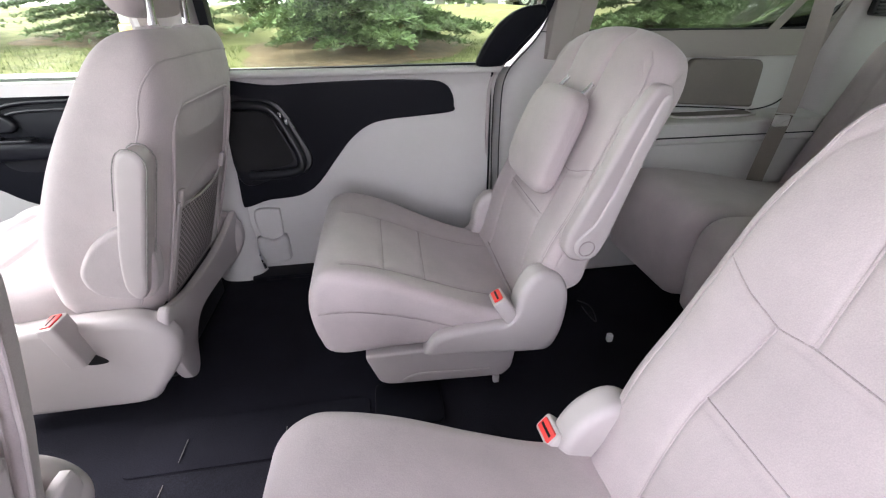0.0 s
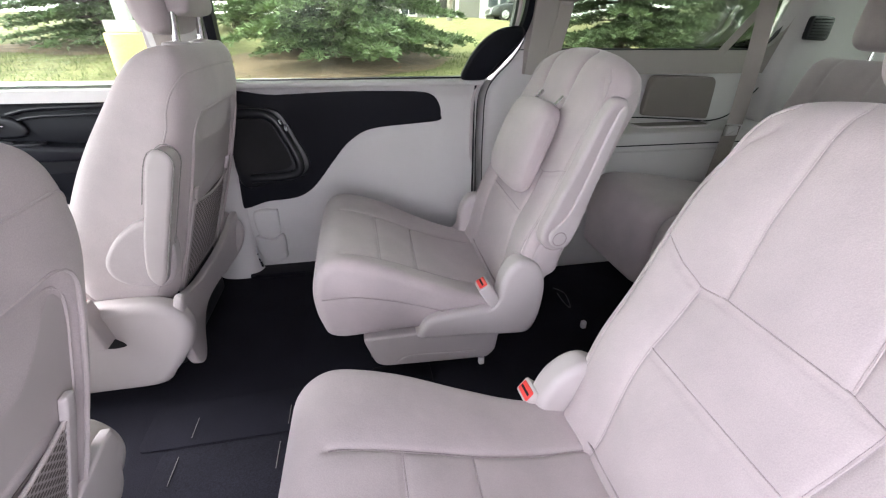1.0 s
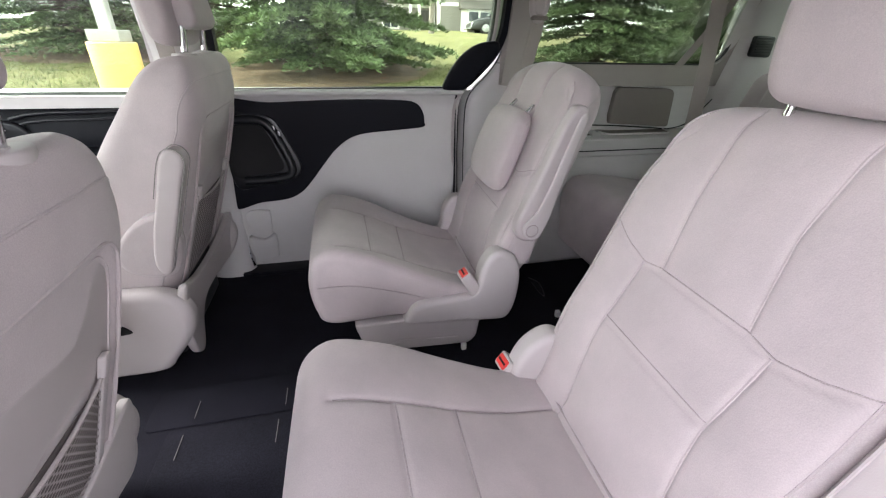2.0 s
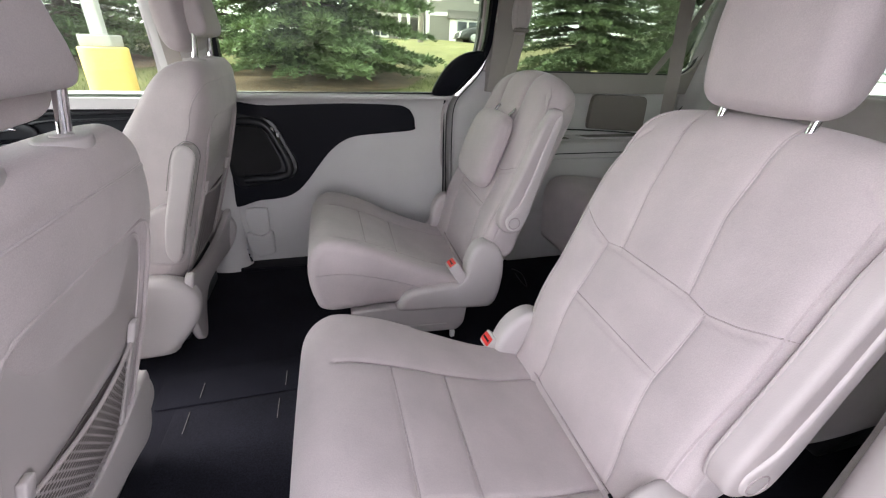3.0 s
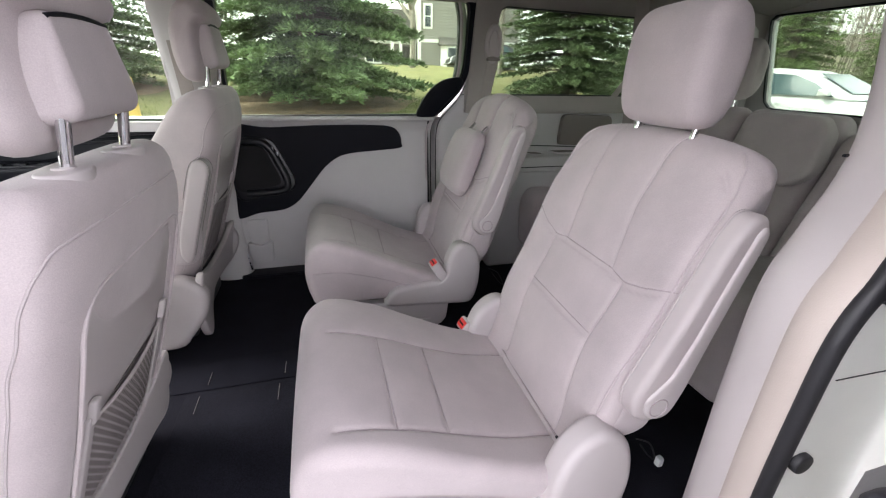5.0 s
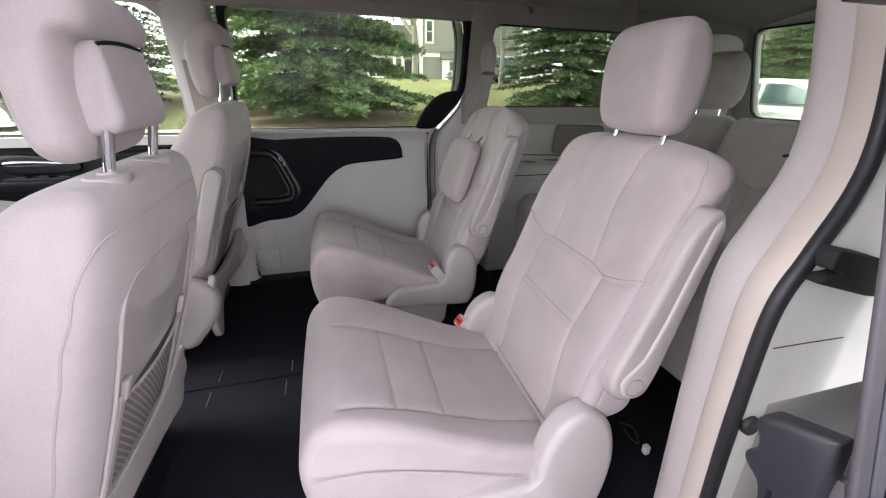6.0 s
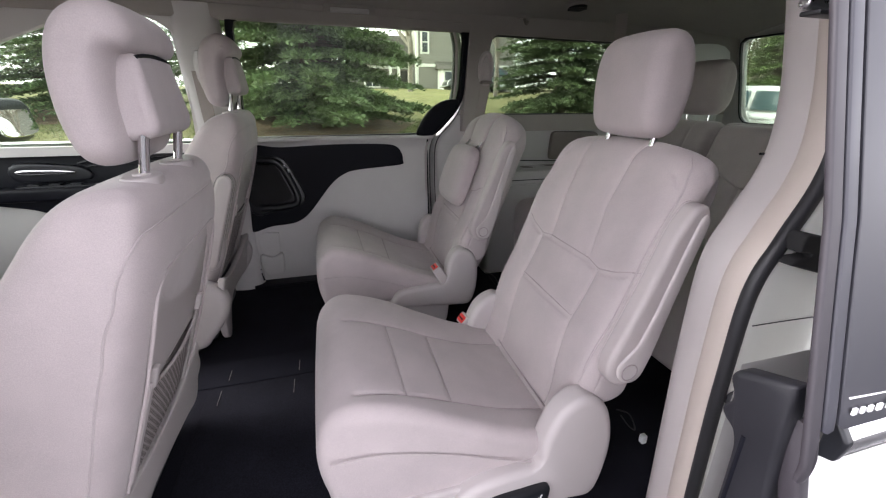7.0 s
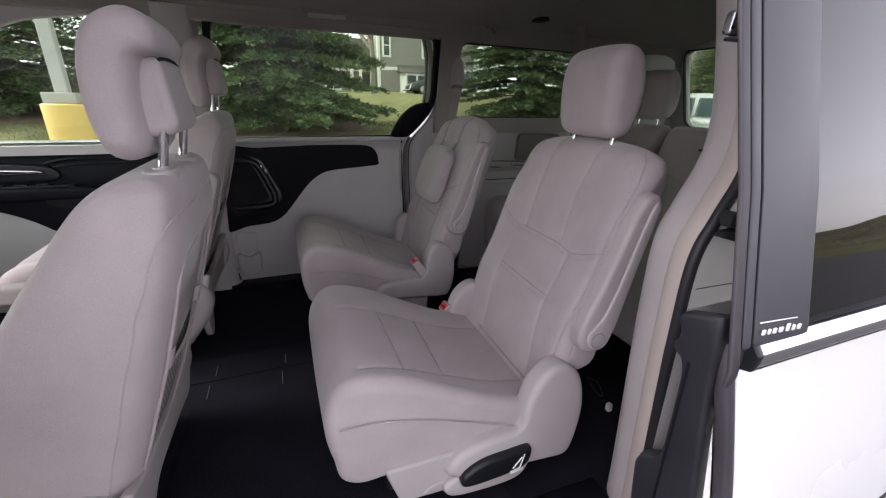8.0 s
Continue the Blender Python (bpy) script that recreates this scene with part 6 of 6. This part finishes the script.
def spruce(at, height, radius, tufts, seed, label, low=0.25):
    """A spruce: tapered trunk, whorls of limbs that droop and lift at the tips, and many short needle sprays."""
    rng = np.random.RandomState(seed)
    x0, y0 = at
    z0 = float(ground_z(np.float64(x0), np.float64(y0)))
    e = thing("spruce_tree", (x0, y0, z0), label, "tree", "spruce trees")
    tube("trunk", [(x0 + 0.02 * math.sin(3 * k), y0, z0 - 0.05 + height * k) for k in np.linspace(0, 1, 12)], [0.16 * radius / 1.8 * (1 - 0.93 * k) for k in np.linspace(0, 1, 12)], BARK, e, n=10)
    P, D = [], []
    lv, lf = [], []
    h = low
    while h < height * 0.97:
        q = 1 - h / height
        for k in range(rng.randint(7, 10)):
            a = rng.uniform(0, 2 * math.pi)
            L = radius * q ** 0.8 * rng.uniform(0.72, 1.12)
            if h < 0.5:
                L *= 0.85
            t = np.linspace(0, 1, max(6, int(L / 0.060)))
            rise = L * (0.10 * t - 0.42 * t ** 2 + 0.20 * t ** 3) + 0.02 * rng.randn()
            bx, by, bz = x0 + np.cos(a) * L * t, y0 + np.sin(a) * L * t, z0 + h + rise
            k0 = len(lv)
            for i in (0, len(t) // 2, len(t) - 1):
                w = 0.018 * (1 - 0.85 * t[i]) * radius / 1.8
                lv += [(bx[i], by[i], bz[i] + w), (bx[i] - w * np.sin(a), by[i] + w * np.cos(a), bz[i] - w), (bx[i] + w * np.sin(a), by[i] - w * np.cos(a), bz[i] - w)]
            for s in (0, 3):
                lf += [(k0 + s + i, k0 + s + (i + 1) % 3, k0 + s + 3 + (i + 1) % 3, k0 + s + 3 + i) for i in range(3)]
            for i in range(len(t) // 5, len(t)):
                for side in (-1, 1, 0):
                    l2 = (0.30 * L * (1 - 0.72 * t[i]) + 0.10) * rng.uniform(0.6, 1.1) if side else 0.10
                    b = a + side * rng.uniform(0.65, 1.05)
                    n = max(1, int(l2 / 0.036))
                    for s in range(n):
                        f = (s + 0.4) / n
                        P.append((bx[i] + np.cos(b) * l2 * f, by[i] + np.sin(b) * l2 * f, bz[i] - 0.16 * l2 * f * f))
                        D.append((np.cos(b), np.sin(b), 0.10 - 0.45 * f + 0.35 * t[i]))
        h += rng.uniform(0.075, 0.125) * (0.75 + height / 22.0)
    tagged(put("limb", lv, lf, BARK, e, sharp=0), kind="stuff")
    P, D = np.array(P), np.array(D)
    if len(P) > tufts:
        k = rng.choice(len(P), tufts, False)
        P, D = P[k], D[k]
    n = len(P)
    V, F = [], []
    D = D + rng.randn(n, 3) * np.array([0.35, 0.35, 0.28])
    D /= np.linalg.norm(D, axis=1, keepdims=True)
    S = np.cross(D, np.array([0, 0, 1.0]) + rng.randn(n, 3) * 0.5)
    S /= np.linalg.norm(S, axis=1, keepdims=True)
    U = np.cross(S, D)
    ln = rng.uniform(0.07, 0.14, (n, 1)) * (0.8 + 0.1 * radius)
    P = P + rng.randn(n, 3) * 0.018
    quads = []
    for turn, size in ((0.30, 1.0), (-0.38, 0.85)):
        d = D * math.cos(turn) + S * math.sin(turn)
        w = np.cross(U, d)
        l2 = ln * size * rng.uniform(0.8, 1.15, (n, 1))
        wd = l2 * rng.uniform(0.11, 0.18, (n, 1))
        quads.append(np.stack([P, P + d * l2 * 0.5 + w * wd - U * wd * 0.5, P + d * l2, P + d * l2 * 0.5 - w * wd - U * wd * 0.5], 1))
    V = np.stack(quads, 1).reshape(-1, 3)
    k = 4 * np.arange(2 * n)
    F = np.concatenate([np.stack([k, k + 1, k + 2], 1), np.stack([k, k + 2, k + 3], 1)]).tolist()
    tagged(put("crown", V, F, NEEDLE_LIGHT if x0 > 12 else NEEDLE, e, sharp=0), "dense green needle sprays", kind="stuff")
    return e


spruce((0.15, 9.1), 11.0, 2.45, 230000, 3, "large dark green spruce on a mulch bed", 0.30)
spruce((6.75, 9.6), 9.5, 1.85, 100000, 5, "large dark green spruce on the lawn")
spruce((11.3, 11.6), 8.0, 1.9, 40000, 6, "dark green spruce on the lawn")
spruce((-5.2, 11.4), 8.5, 2.2, 60000, 7, "large dark green spruce behind the lamp base")
spruce((-9.4, 10.2), 6.0, 2.2, 20000, 8, "large dark green spruce on the lawn")
spruce((-3.4, 16.0), 7.0, 2.2, 18000, 9, "large dark green spruce on the lawn")
spruce((16.4, 10.9), 6.2, 1.9, 24000, 10, "tall light green spruce beyond the parked car")
spruce((22.5, 11.2), 5.8, 2.0, 18000, 11, "tall green spruce beyond the parked car")
spruce((16.8, 16.5), 7.0, 2.0, 16000, 12, "tall green spruce on the far lawn")
for (x, y, r_, s) in ((0.05, 9.0, 2.3, 1), (6.75, 9.6, 1.6, 2), (-5.2, 11.4, 2.0, 3)):
    a = np.linspace(0, 2 * math.pi, 49)[:-1]
    rr = r_ * (1 + 0.08 * np.sin(3 * a + s) + 0.05 * np.sin(7 * a))
    V = [(x, y, float(ground_z(np.float64(x), np.float64(y))) + 0.03)]
    for q in (0.5, 1.0):
        for b, q_r in zip(a, rr):
            px, py = x + q * q_r * math.cos(b), y + q * q_r * math.sin(b)
            V.append((px, py, float(ground_z(np.float64(px), np.float64(py))) + (0.028 if q < 1 else 0.008)))
    F = [(0, 1 + i, 1 + (i + 1) % 48) for i in range(48)] + [(1 + i, 49 + i, 49 + (i + 1) % 48, 1 + (i + 1) % 48) for i in range(48)]
    tagged(put("mulch_bed", V, F, MULCH), "brown bark mulch round a spruce trunk", "mulch bed", "mulch beds")


def bare_tree(at, height, seed, label):
    """A leafless tree: limbs that fork into thinner limbs."""
    rng = random.Random(seed)
    x0, y0 = at
    z0 = float(ground_z(np.float64(x0), np.float64(y0)))
    e = thing("bare_tree", (x0, y0, z0), label, "tree", "bare trees")
    tube("trunk", [(x0, y0, z0 - 0.1), (x0 + 0.05, y0, z0 + height * 0.25), (x0 - 0.03, y0 + 0.04, z0 + height * 0.5)], [height * 0.018, height * 0.015, height * 0.011], BARE, e, n=8)

    def grow(p, d, ln, r_, depth):
        if depth == 0:
            return
        for _ in range(3 if depth > 1 else 2):
            dd = (d + Vector((rng.uniform(-0.7, 0.7), rng.uniform(-0.7, 0.7), rng.uniform(0.0, 0.5)))).normalized()
            q = p + dd * ln
            m = (p + q) / 2 + Vector((rng.uniform(-1, 1), rng.uniform(-1, 1), 0)) * ln * 0.06
            tube("limb", [tuple(p), tuple(m), tuple(q)], [r_, r_ * 0.8, r_ * 0.55], BARE, e, n=5)
            grow(q, dd, ln * 0.68, r_ * 0.55, depth - 1)
    for k in range(5):
        grow(Vector((x0, y0, z0 + height * (0.26 + 0.06 * k))), Vector((0, 0, 0.7)), height * 0.2, height * 0.009, 3)
    return e


bare_tree((4.9, 21.0), 8.0, 1, "leafless grey tree in front of the house")
bare_tree((19.0, 12.8), 7.5, 2, "leafless grey tree beyond the parked car")
bare_tree((20.2, 14.0), 7.0, 3, "leafless grey tree beyond the parked car")
bare_tree((17.8, 14.6), 6.5, 4, "leafless grey tree beyond the parked car")
bare_tree((9.0, 19.5), 7.5, 5, "leafless grey tree on the far lawn")

# a wooded rise round the car park: a far ridge, with leafless woods before it
RIDGE = mat("far_woods", (0.15, 0.125, 0.10), 1.0, spots=0.25, spot_scale=0.12, grain=0.35, grain_scale=1.2, bump=0.5, bump_scale=1.0, spec=0.0, tint=(0.12, 0.13, 0.075))


def ridge_height(a):
    """Height by compass angle from +y: high behind the van's tail, low elsewhere."""
    q = math.exp(-((math.degrees(a) - 72) / 34) ** 2)
    return 2.2 + 9.5 * q + 0.35 * math.sin(9 * a) + 0.3 * math.sin(23 * a + 1) + 0.2 * math.sin(71 * a)


ridge = sheet("backdrop", [[((95 + 30 * k) * math.sin(a), (95 + 30 * k) * math.cos(a), -1.0 + k * (ridge_height(a) + 1.0)) for k in (0, 0.35, 0.7, 1.0)] for a in np.linspace(math.pi, -math.pi, 361)], RIDGE)
tagged(ridge, "brown wooded hillside in the distance", "hillside", kind="structure")
rng = np.random.RandomState(21)
V, F = [], []
for _ in range(420):
    a, r_ = math.radians(rng.uniform(40, 105)), rng.uniform(38, 80)
    x0, y0, h = r_ * math.sin(a), r_ * math.cos(a), rng.uniform(6, 10)
    z0 = float(ground_z(np.float64(x0), np.float64(y0)))
    twigs = [((x0, y0, z0), (x0 + rng.randn() * 0.2, y0, z0 + h), 0.10)]
    for k in range(26):
        f = rng.uniform(0.2, 0.95)
        ln = (1 - f) * h * 0.34 + 0.5
        b, up = rng.uniform(0, 6.28), rng.uniform(0.4, 1.3)
        s = (x0, y0, z0 + h * f)
        twigs.append((s, (x0 + ln * math.cos(b), y0 + ln * math.sin(b), s[2] + ln * up), 0.035))
    for p, q, w in twigs:
        k = len(V)
        V += [(p[0] - w, p[1], p[2]), (p[0] + w, p[1], p[2]), (p[0], p[1] + w, p[2]), q]
        F += [(k, k + 1, k + 3), (k + 1, k + 2, k + 3), (k + 2, k, k + 3)]
tagged(put("far_woods", V, F, BARE, sharp=0), "leafless brown-grey woods in the distance", "woods", kind="stuff")

# lamp-post base
lp = thing("lamp_post", (-2.1, 5.1, -0.05), "grey lamp post on a yellow painted concrete base", "lamp post")
th = np.linspace(0, 2 * math.pi, 33)[:-1]
slab("base", [(-2.1 + 0.238 * math.cos(a), 5.1 + 0.238 * math.sin(a)) for a in th], -0.35, 0.78, 0.02, YELLOW, lp, "yellow painted concrete base", axes="xyz")
slab("base_plate", rounded([(-2.26, 4.94), (-1.94, 4.94), (-1.94, 5.26), (-2.26, 5.26)], 0.02), 0.78, 0.90, 0.012, CONCRETE, lp, axes="xyz")
slab("pole", rounded([(-2.165, 5.035), (-2.035, 5.035), (-2.035, 5.165), (-2.165, 5.165)], 0.02), 0.90, 6.5, 0.01, mat("pole_paint", (0.42, 0.41, 0.39), 0.5, spots=0.06, spot_scale=3), lp, axes="xyz")

# house
hs = thing("house", (9.0, 28.0, 1.2), "grey two-storey house with white trim and a bay window", "house")


def siding(x0, x1, y, z0, z1, name="wall"):
    w = box(name, x0, x1, y, y + 4.5, z0, z1, 0.01, SIDING, hs)
    n = int((z1 - z0) / 0.16)
    me = None
    for i in range(n):
        z = z0 + 0.16 * i
        if me is None:
            ob = box("siding_board", x0, x1, y - 0.022, y + 0.004, z, z + 0.152, 0.004, SIDING, w)
            me = ob.data
            first = z
        else:
            ob = new("siding_board", me)
            ob.parent = w
            ob.location = (0, 0, z - first)


siding(6.6, 13.5, 27.0, 1.15, 6.4)
siding(2.6, 6.58, 28.4, 1.15, 3.4, "wing_wall")
for x in (6.62, 13.45):
    box("corner_board", x - 0.10, x + 0.10, 26.94, 27.02, 1.15, 6.4, 0.01, TRIMW, hs)
box("trim_band", 6.5, 13.5, 26.93, 27.0, 2.70, 2.90, 0.01, TRIMW, hs)
box("eave", 6.3, 13.8, 26.5, 27.1, 6.35, 6.6, 0.02, TRIMW, hs)
box("trim_band", 2.6, 6.5, 28.30, 28.4, 2.62, 2.80, 0.01, TRIMW, hs)
slab("roof", [(26.4, 6.55), (32.2, 6.55), (29.3, 8.6)], 6.1, 14.0, 0.02, SHINGLE, hs, axes="yzx", arc=1)
slab("wing_roof", [(27.7, 2.95), (28.45, 2.95), (28.45, 4.6), (28.2, 4.6)], 2.3, 6.7, 0.02, SHINGLE, hs, axes="yzx", arc=1)


def house_window(x0, x1, y, z0, z1, bars=1):
    w = box("window", x0 - 0.09, x1 + 0.09, y - 0.06, y + 0.02, z0 - 0.09, z1 + 0.09, 0.01, TRIMW, hs, "white framed window")
    for i in range(bars + 1):
        a = x0 + (x1 - x0) * i / (bars + 1) + 0.03
        b = x0 + (x1 - x0) * (i + 1) / (bars + 1) - 0.03
        for k in range(2):
            c, d = z0 + (z1 - z0) * k / 2 + 0.03, z0 + (z1 - z0) * (k + 1) / 2 - 0.03
            box("pane", a, b, y - 0.075, y - 0.055, c, d, 0.004, PANEGLASS, w)


house_window(6.95, 7.35, 26.98, 3.55, 4.75, 0)
house_window(9.6, 10.6, 26.98, 3.55, 4.75)
bay = slab("bay", [(8.0, 27.0), (8.25, 26.35), (9.75, 26.35), (10.0, 27.0)], 1.15, 2.55, 0.01, TRIMW, hs, "white bay window", axes="xyz")
for a, b in ((8.34, 8.92), (9.06, 9.66)):
    box("bay_pane", a, b, 26.33, 26.352, 1.72, 2.40, 0.005, PANEGLASS, bay)
slab("bay_roof", [(26.2, 2.55), (27.0, 2.55), (27.0, 3.05)], 7.85, 10.15, 0.02, SHINGLE, hs, axes="yzx", arc=1)
box("door", 5.75, 6.25, 28.28, 28.36, 1.2, 2.5, 0.01, mat("dark_door", (0.06, 0.055, 0.05), 0.5, spots=0.1), hs, "dark front door")
for x in (5.0, 5.55, 6.42):
    box("porch_column", x - 0.09, x + 0.09, 27.6, 27.78, 1.15, 2.75, 0.02, TRIMW, hs, "white porch column")
house_window(3.4, 4.3, 28.38, 1.5, 2.4)

# ---- parked cars ----
GLASS_CAR = mat("car_glass", (0.05, 0.085, 0.095), 0.12, spots=0.1, spot_scale=1, spec=0.35)
TYRE = mat("tyre", (0.018, 0.018, 0.019), 0.85, spots=0.1, spot_scale=10)


def parked_car(label, paint):
    """A hatchback, nose towards +x, its base at the origin."""
    e = thing("parked_car", (0, 0, 0), label, "car", "parked cars")
    B = spline([(-2.1, 0.35), (-2.15, 0.60), (-2.08, 0.86), (-1.95, 0.96), (-1.0, 0.97), (0.55, 0.94), (1.25, 0.90), (1.85, 0.78), (2.15, 0.60), (2.18, 0.38), (2.05, 0.22), (-1.98, 0.22)], True, 8)
    slab("body", even(B, 110), -0.89, 0.89, 0.16, paint, e, m=4, arc=8)
    C = spline([(-2.0, 0.94), (-1.75, 1.22), (-1.35, 1.40), (-0.70, 1.465), (0.0, 1.44), (0.45, 1.30), (0.85, 1.10), (1.15, 0.91), (0.3, 0.90), (-1.5, 0.90)], True, 8)
    slab("cabin", even(C, 100), -0.76, 0.76, 0.15, paint, e, m=4, arc=8, post=lambda W: np.column_stack([W[:, 0], W[:, 1] * (1.10 - 0.20 * np.clip((W[:, 2] - 0.9) / 0.55, 0, 1)), W[:, 2]]))
    for s in (-1, 1):
        for q in ([(-1.50, 0.99), (-1.42, 1.20), (-1.12, 1.34), (-0.52, 1.375), (-0.50, 0.98)], [(-0.42, 0.98), (-0.44, 1.375), (0.02, 1.345), (0.42, 1.20), (0.80, 0.97)]):
            Q = rounded(q, 0.05)
            a, b = sorted((s * 0.79, s * 0.815))
            w = slab("side_window", Q, a, b, 0.004, GLASS_CAR, e, "dark side window", post=lambda W: np.column_stack([W[:, 0], W[:, 1] * (1.035 - 0.17 * np.clip((W[:, 2] - 0.97) / 0.4, 0, 1)), W[:, 2]]), arc=2)
        a, b = sorted((s * 0.90, s * 1.06))
        slab("mirror", rounded([(0.60, 0.97), (0.78, 0.99), (0.76, 1.09), (0.60, 1.10)], 0.03), a, b, 0.03, paint, e)
        for x in (-0.45, 0.75):
            box("door_handle", x - 0.95, x - 0.78, *sorted((s * 0.885, s * 0.91)), 0.80, 0.825, 0.008, paint, e)
        for x in (-1.35, 1.32):
            a = np.linspace(0, 2 * math.pi, 29)[:-1]
            t = slab("wheel", [(x + 0.33 * math.cos(b), 0.33 + 0.33 * math.sin(b)) for b in a], *sorted((s * 0.70, s * 0.90)), 0.03, TYRE, e, "black tyre")
            slab("rim", [(x + 0.21 * math.cos(b), 0.33 + 0.21 * math.sin(b)) for b in a], *sorted((s * 0.86, s * 0.908)), 0.01, SATIN, t, "alloy rim")
    sheet("windscreen", [[(0.40 + 0.62 * k, y * (0.60 + 0.12 * k), 1.335 - 0.335 * k + 0.030) for y in np.linspace(-1, 1, 6)] for k in np.linspace(0, 1, 5)], GLASS_CAR, e, thick=0.01)
    sheet("rear_window", [[(-1.72 - 0.22 * k, y * (0.55 + 0.1 * k), 1.255 - 0.26 * k + 0.012) for y in np.linspace(-1, 1, 6)] for k in np.linspace(0, 1, 5)], GLASS_CAR, e, thick=0.01)
    return e


car = parked_car("white hatchback parked beyond the van's rear window", mat("white_car_paint", (0.52, 0.53, 0.53), 0.3, spots=0.02, spot_scale=2, coat=0.4))
car.matrix_basis = pose(10.05, 5.65, -0.324, 0, 0, -78)
car_r = parked_car("dark red hatchback parked on the car park", mat("red_car_paint", (0.22, 0.02, 0.03), 0.25, spots=0.02, spot_scale=2, coat=0.8))
car_r.matrix_basis = pose(17.0, 6.75, -0.324, 0, 0, 4)
car_d = parked_car("dark grey hatchback parked on the car park", mat("dark_car_paint", (0.03, 0.032, 0.036), 0.25, spots=0.05, spot_scale=2, coat=0.8))
car_d.matrix_basis = pose(10.2, 25.2, float(ground_z(np.float64(10.2), np.float64(25.2))), 0, 0, 175)
copy_thing(car_d, pose(5.2, -13.0, -0.375, 0, 0, 20))
copy_thing(car, pose(12.5, -15.5, -0.324, 0, 0, 10))

# grass blades nearest the van
rng = np.random.RandomState(4)
n = 26000
bx, by = rng.uniform(-9, 6, n), 2.2 + 7.5 * rng.rand(n) ** 1.3
bz = ground_z(bx, by)
keep = (bx - 0.05) ** 2 + (by - 9.0) ** 2 > 5.0
bx, by, bz = bx[keep], by[keep], bz[keep]
n = len(bx)
hh, aa = rng.uniform(0.03, 0.075, n), rng.uniform(0, 6.28, n)
V = np.stack([np.column_stack([bx - 0.006 * np.cos(aa), by - 0.006 * np.sin(aa), bz - 0.004]), np.column_stack([bx + 0.006 * np.cos(aa), by + 0.006 * np.sin(aa), bz - 0.004]),
              np.column_stack([bx + rng.randn(n) * 0.02, by + rng.randn(n) * 0.02, bz + hh])], 1).reshape(-1, 3)
tagged(put("grass", V, [(3 * i, 3 * i + 1, 3 * i + 2) for i in range(n)], BLADE, sharp=0), "short green grass blades on the lawn", "grass", kind="stuff")
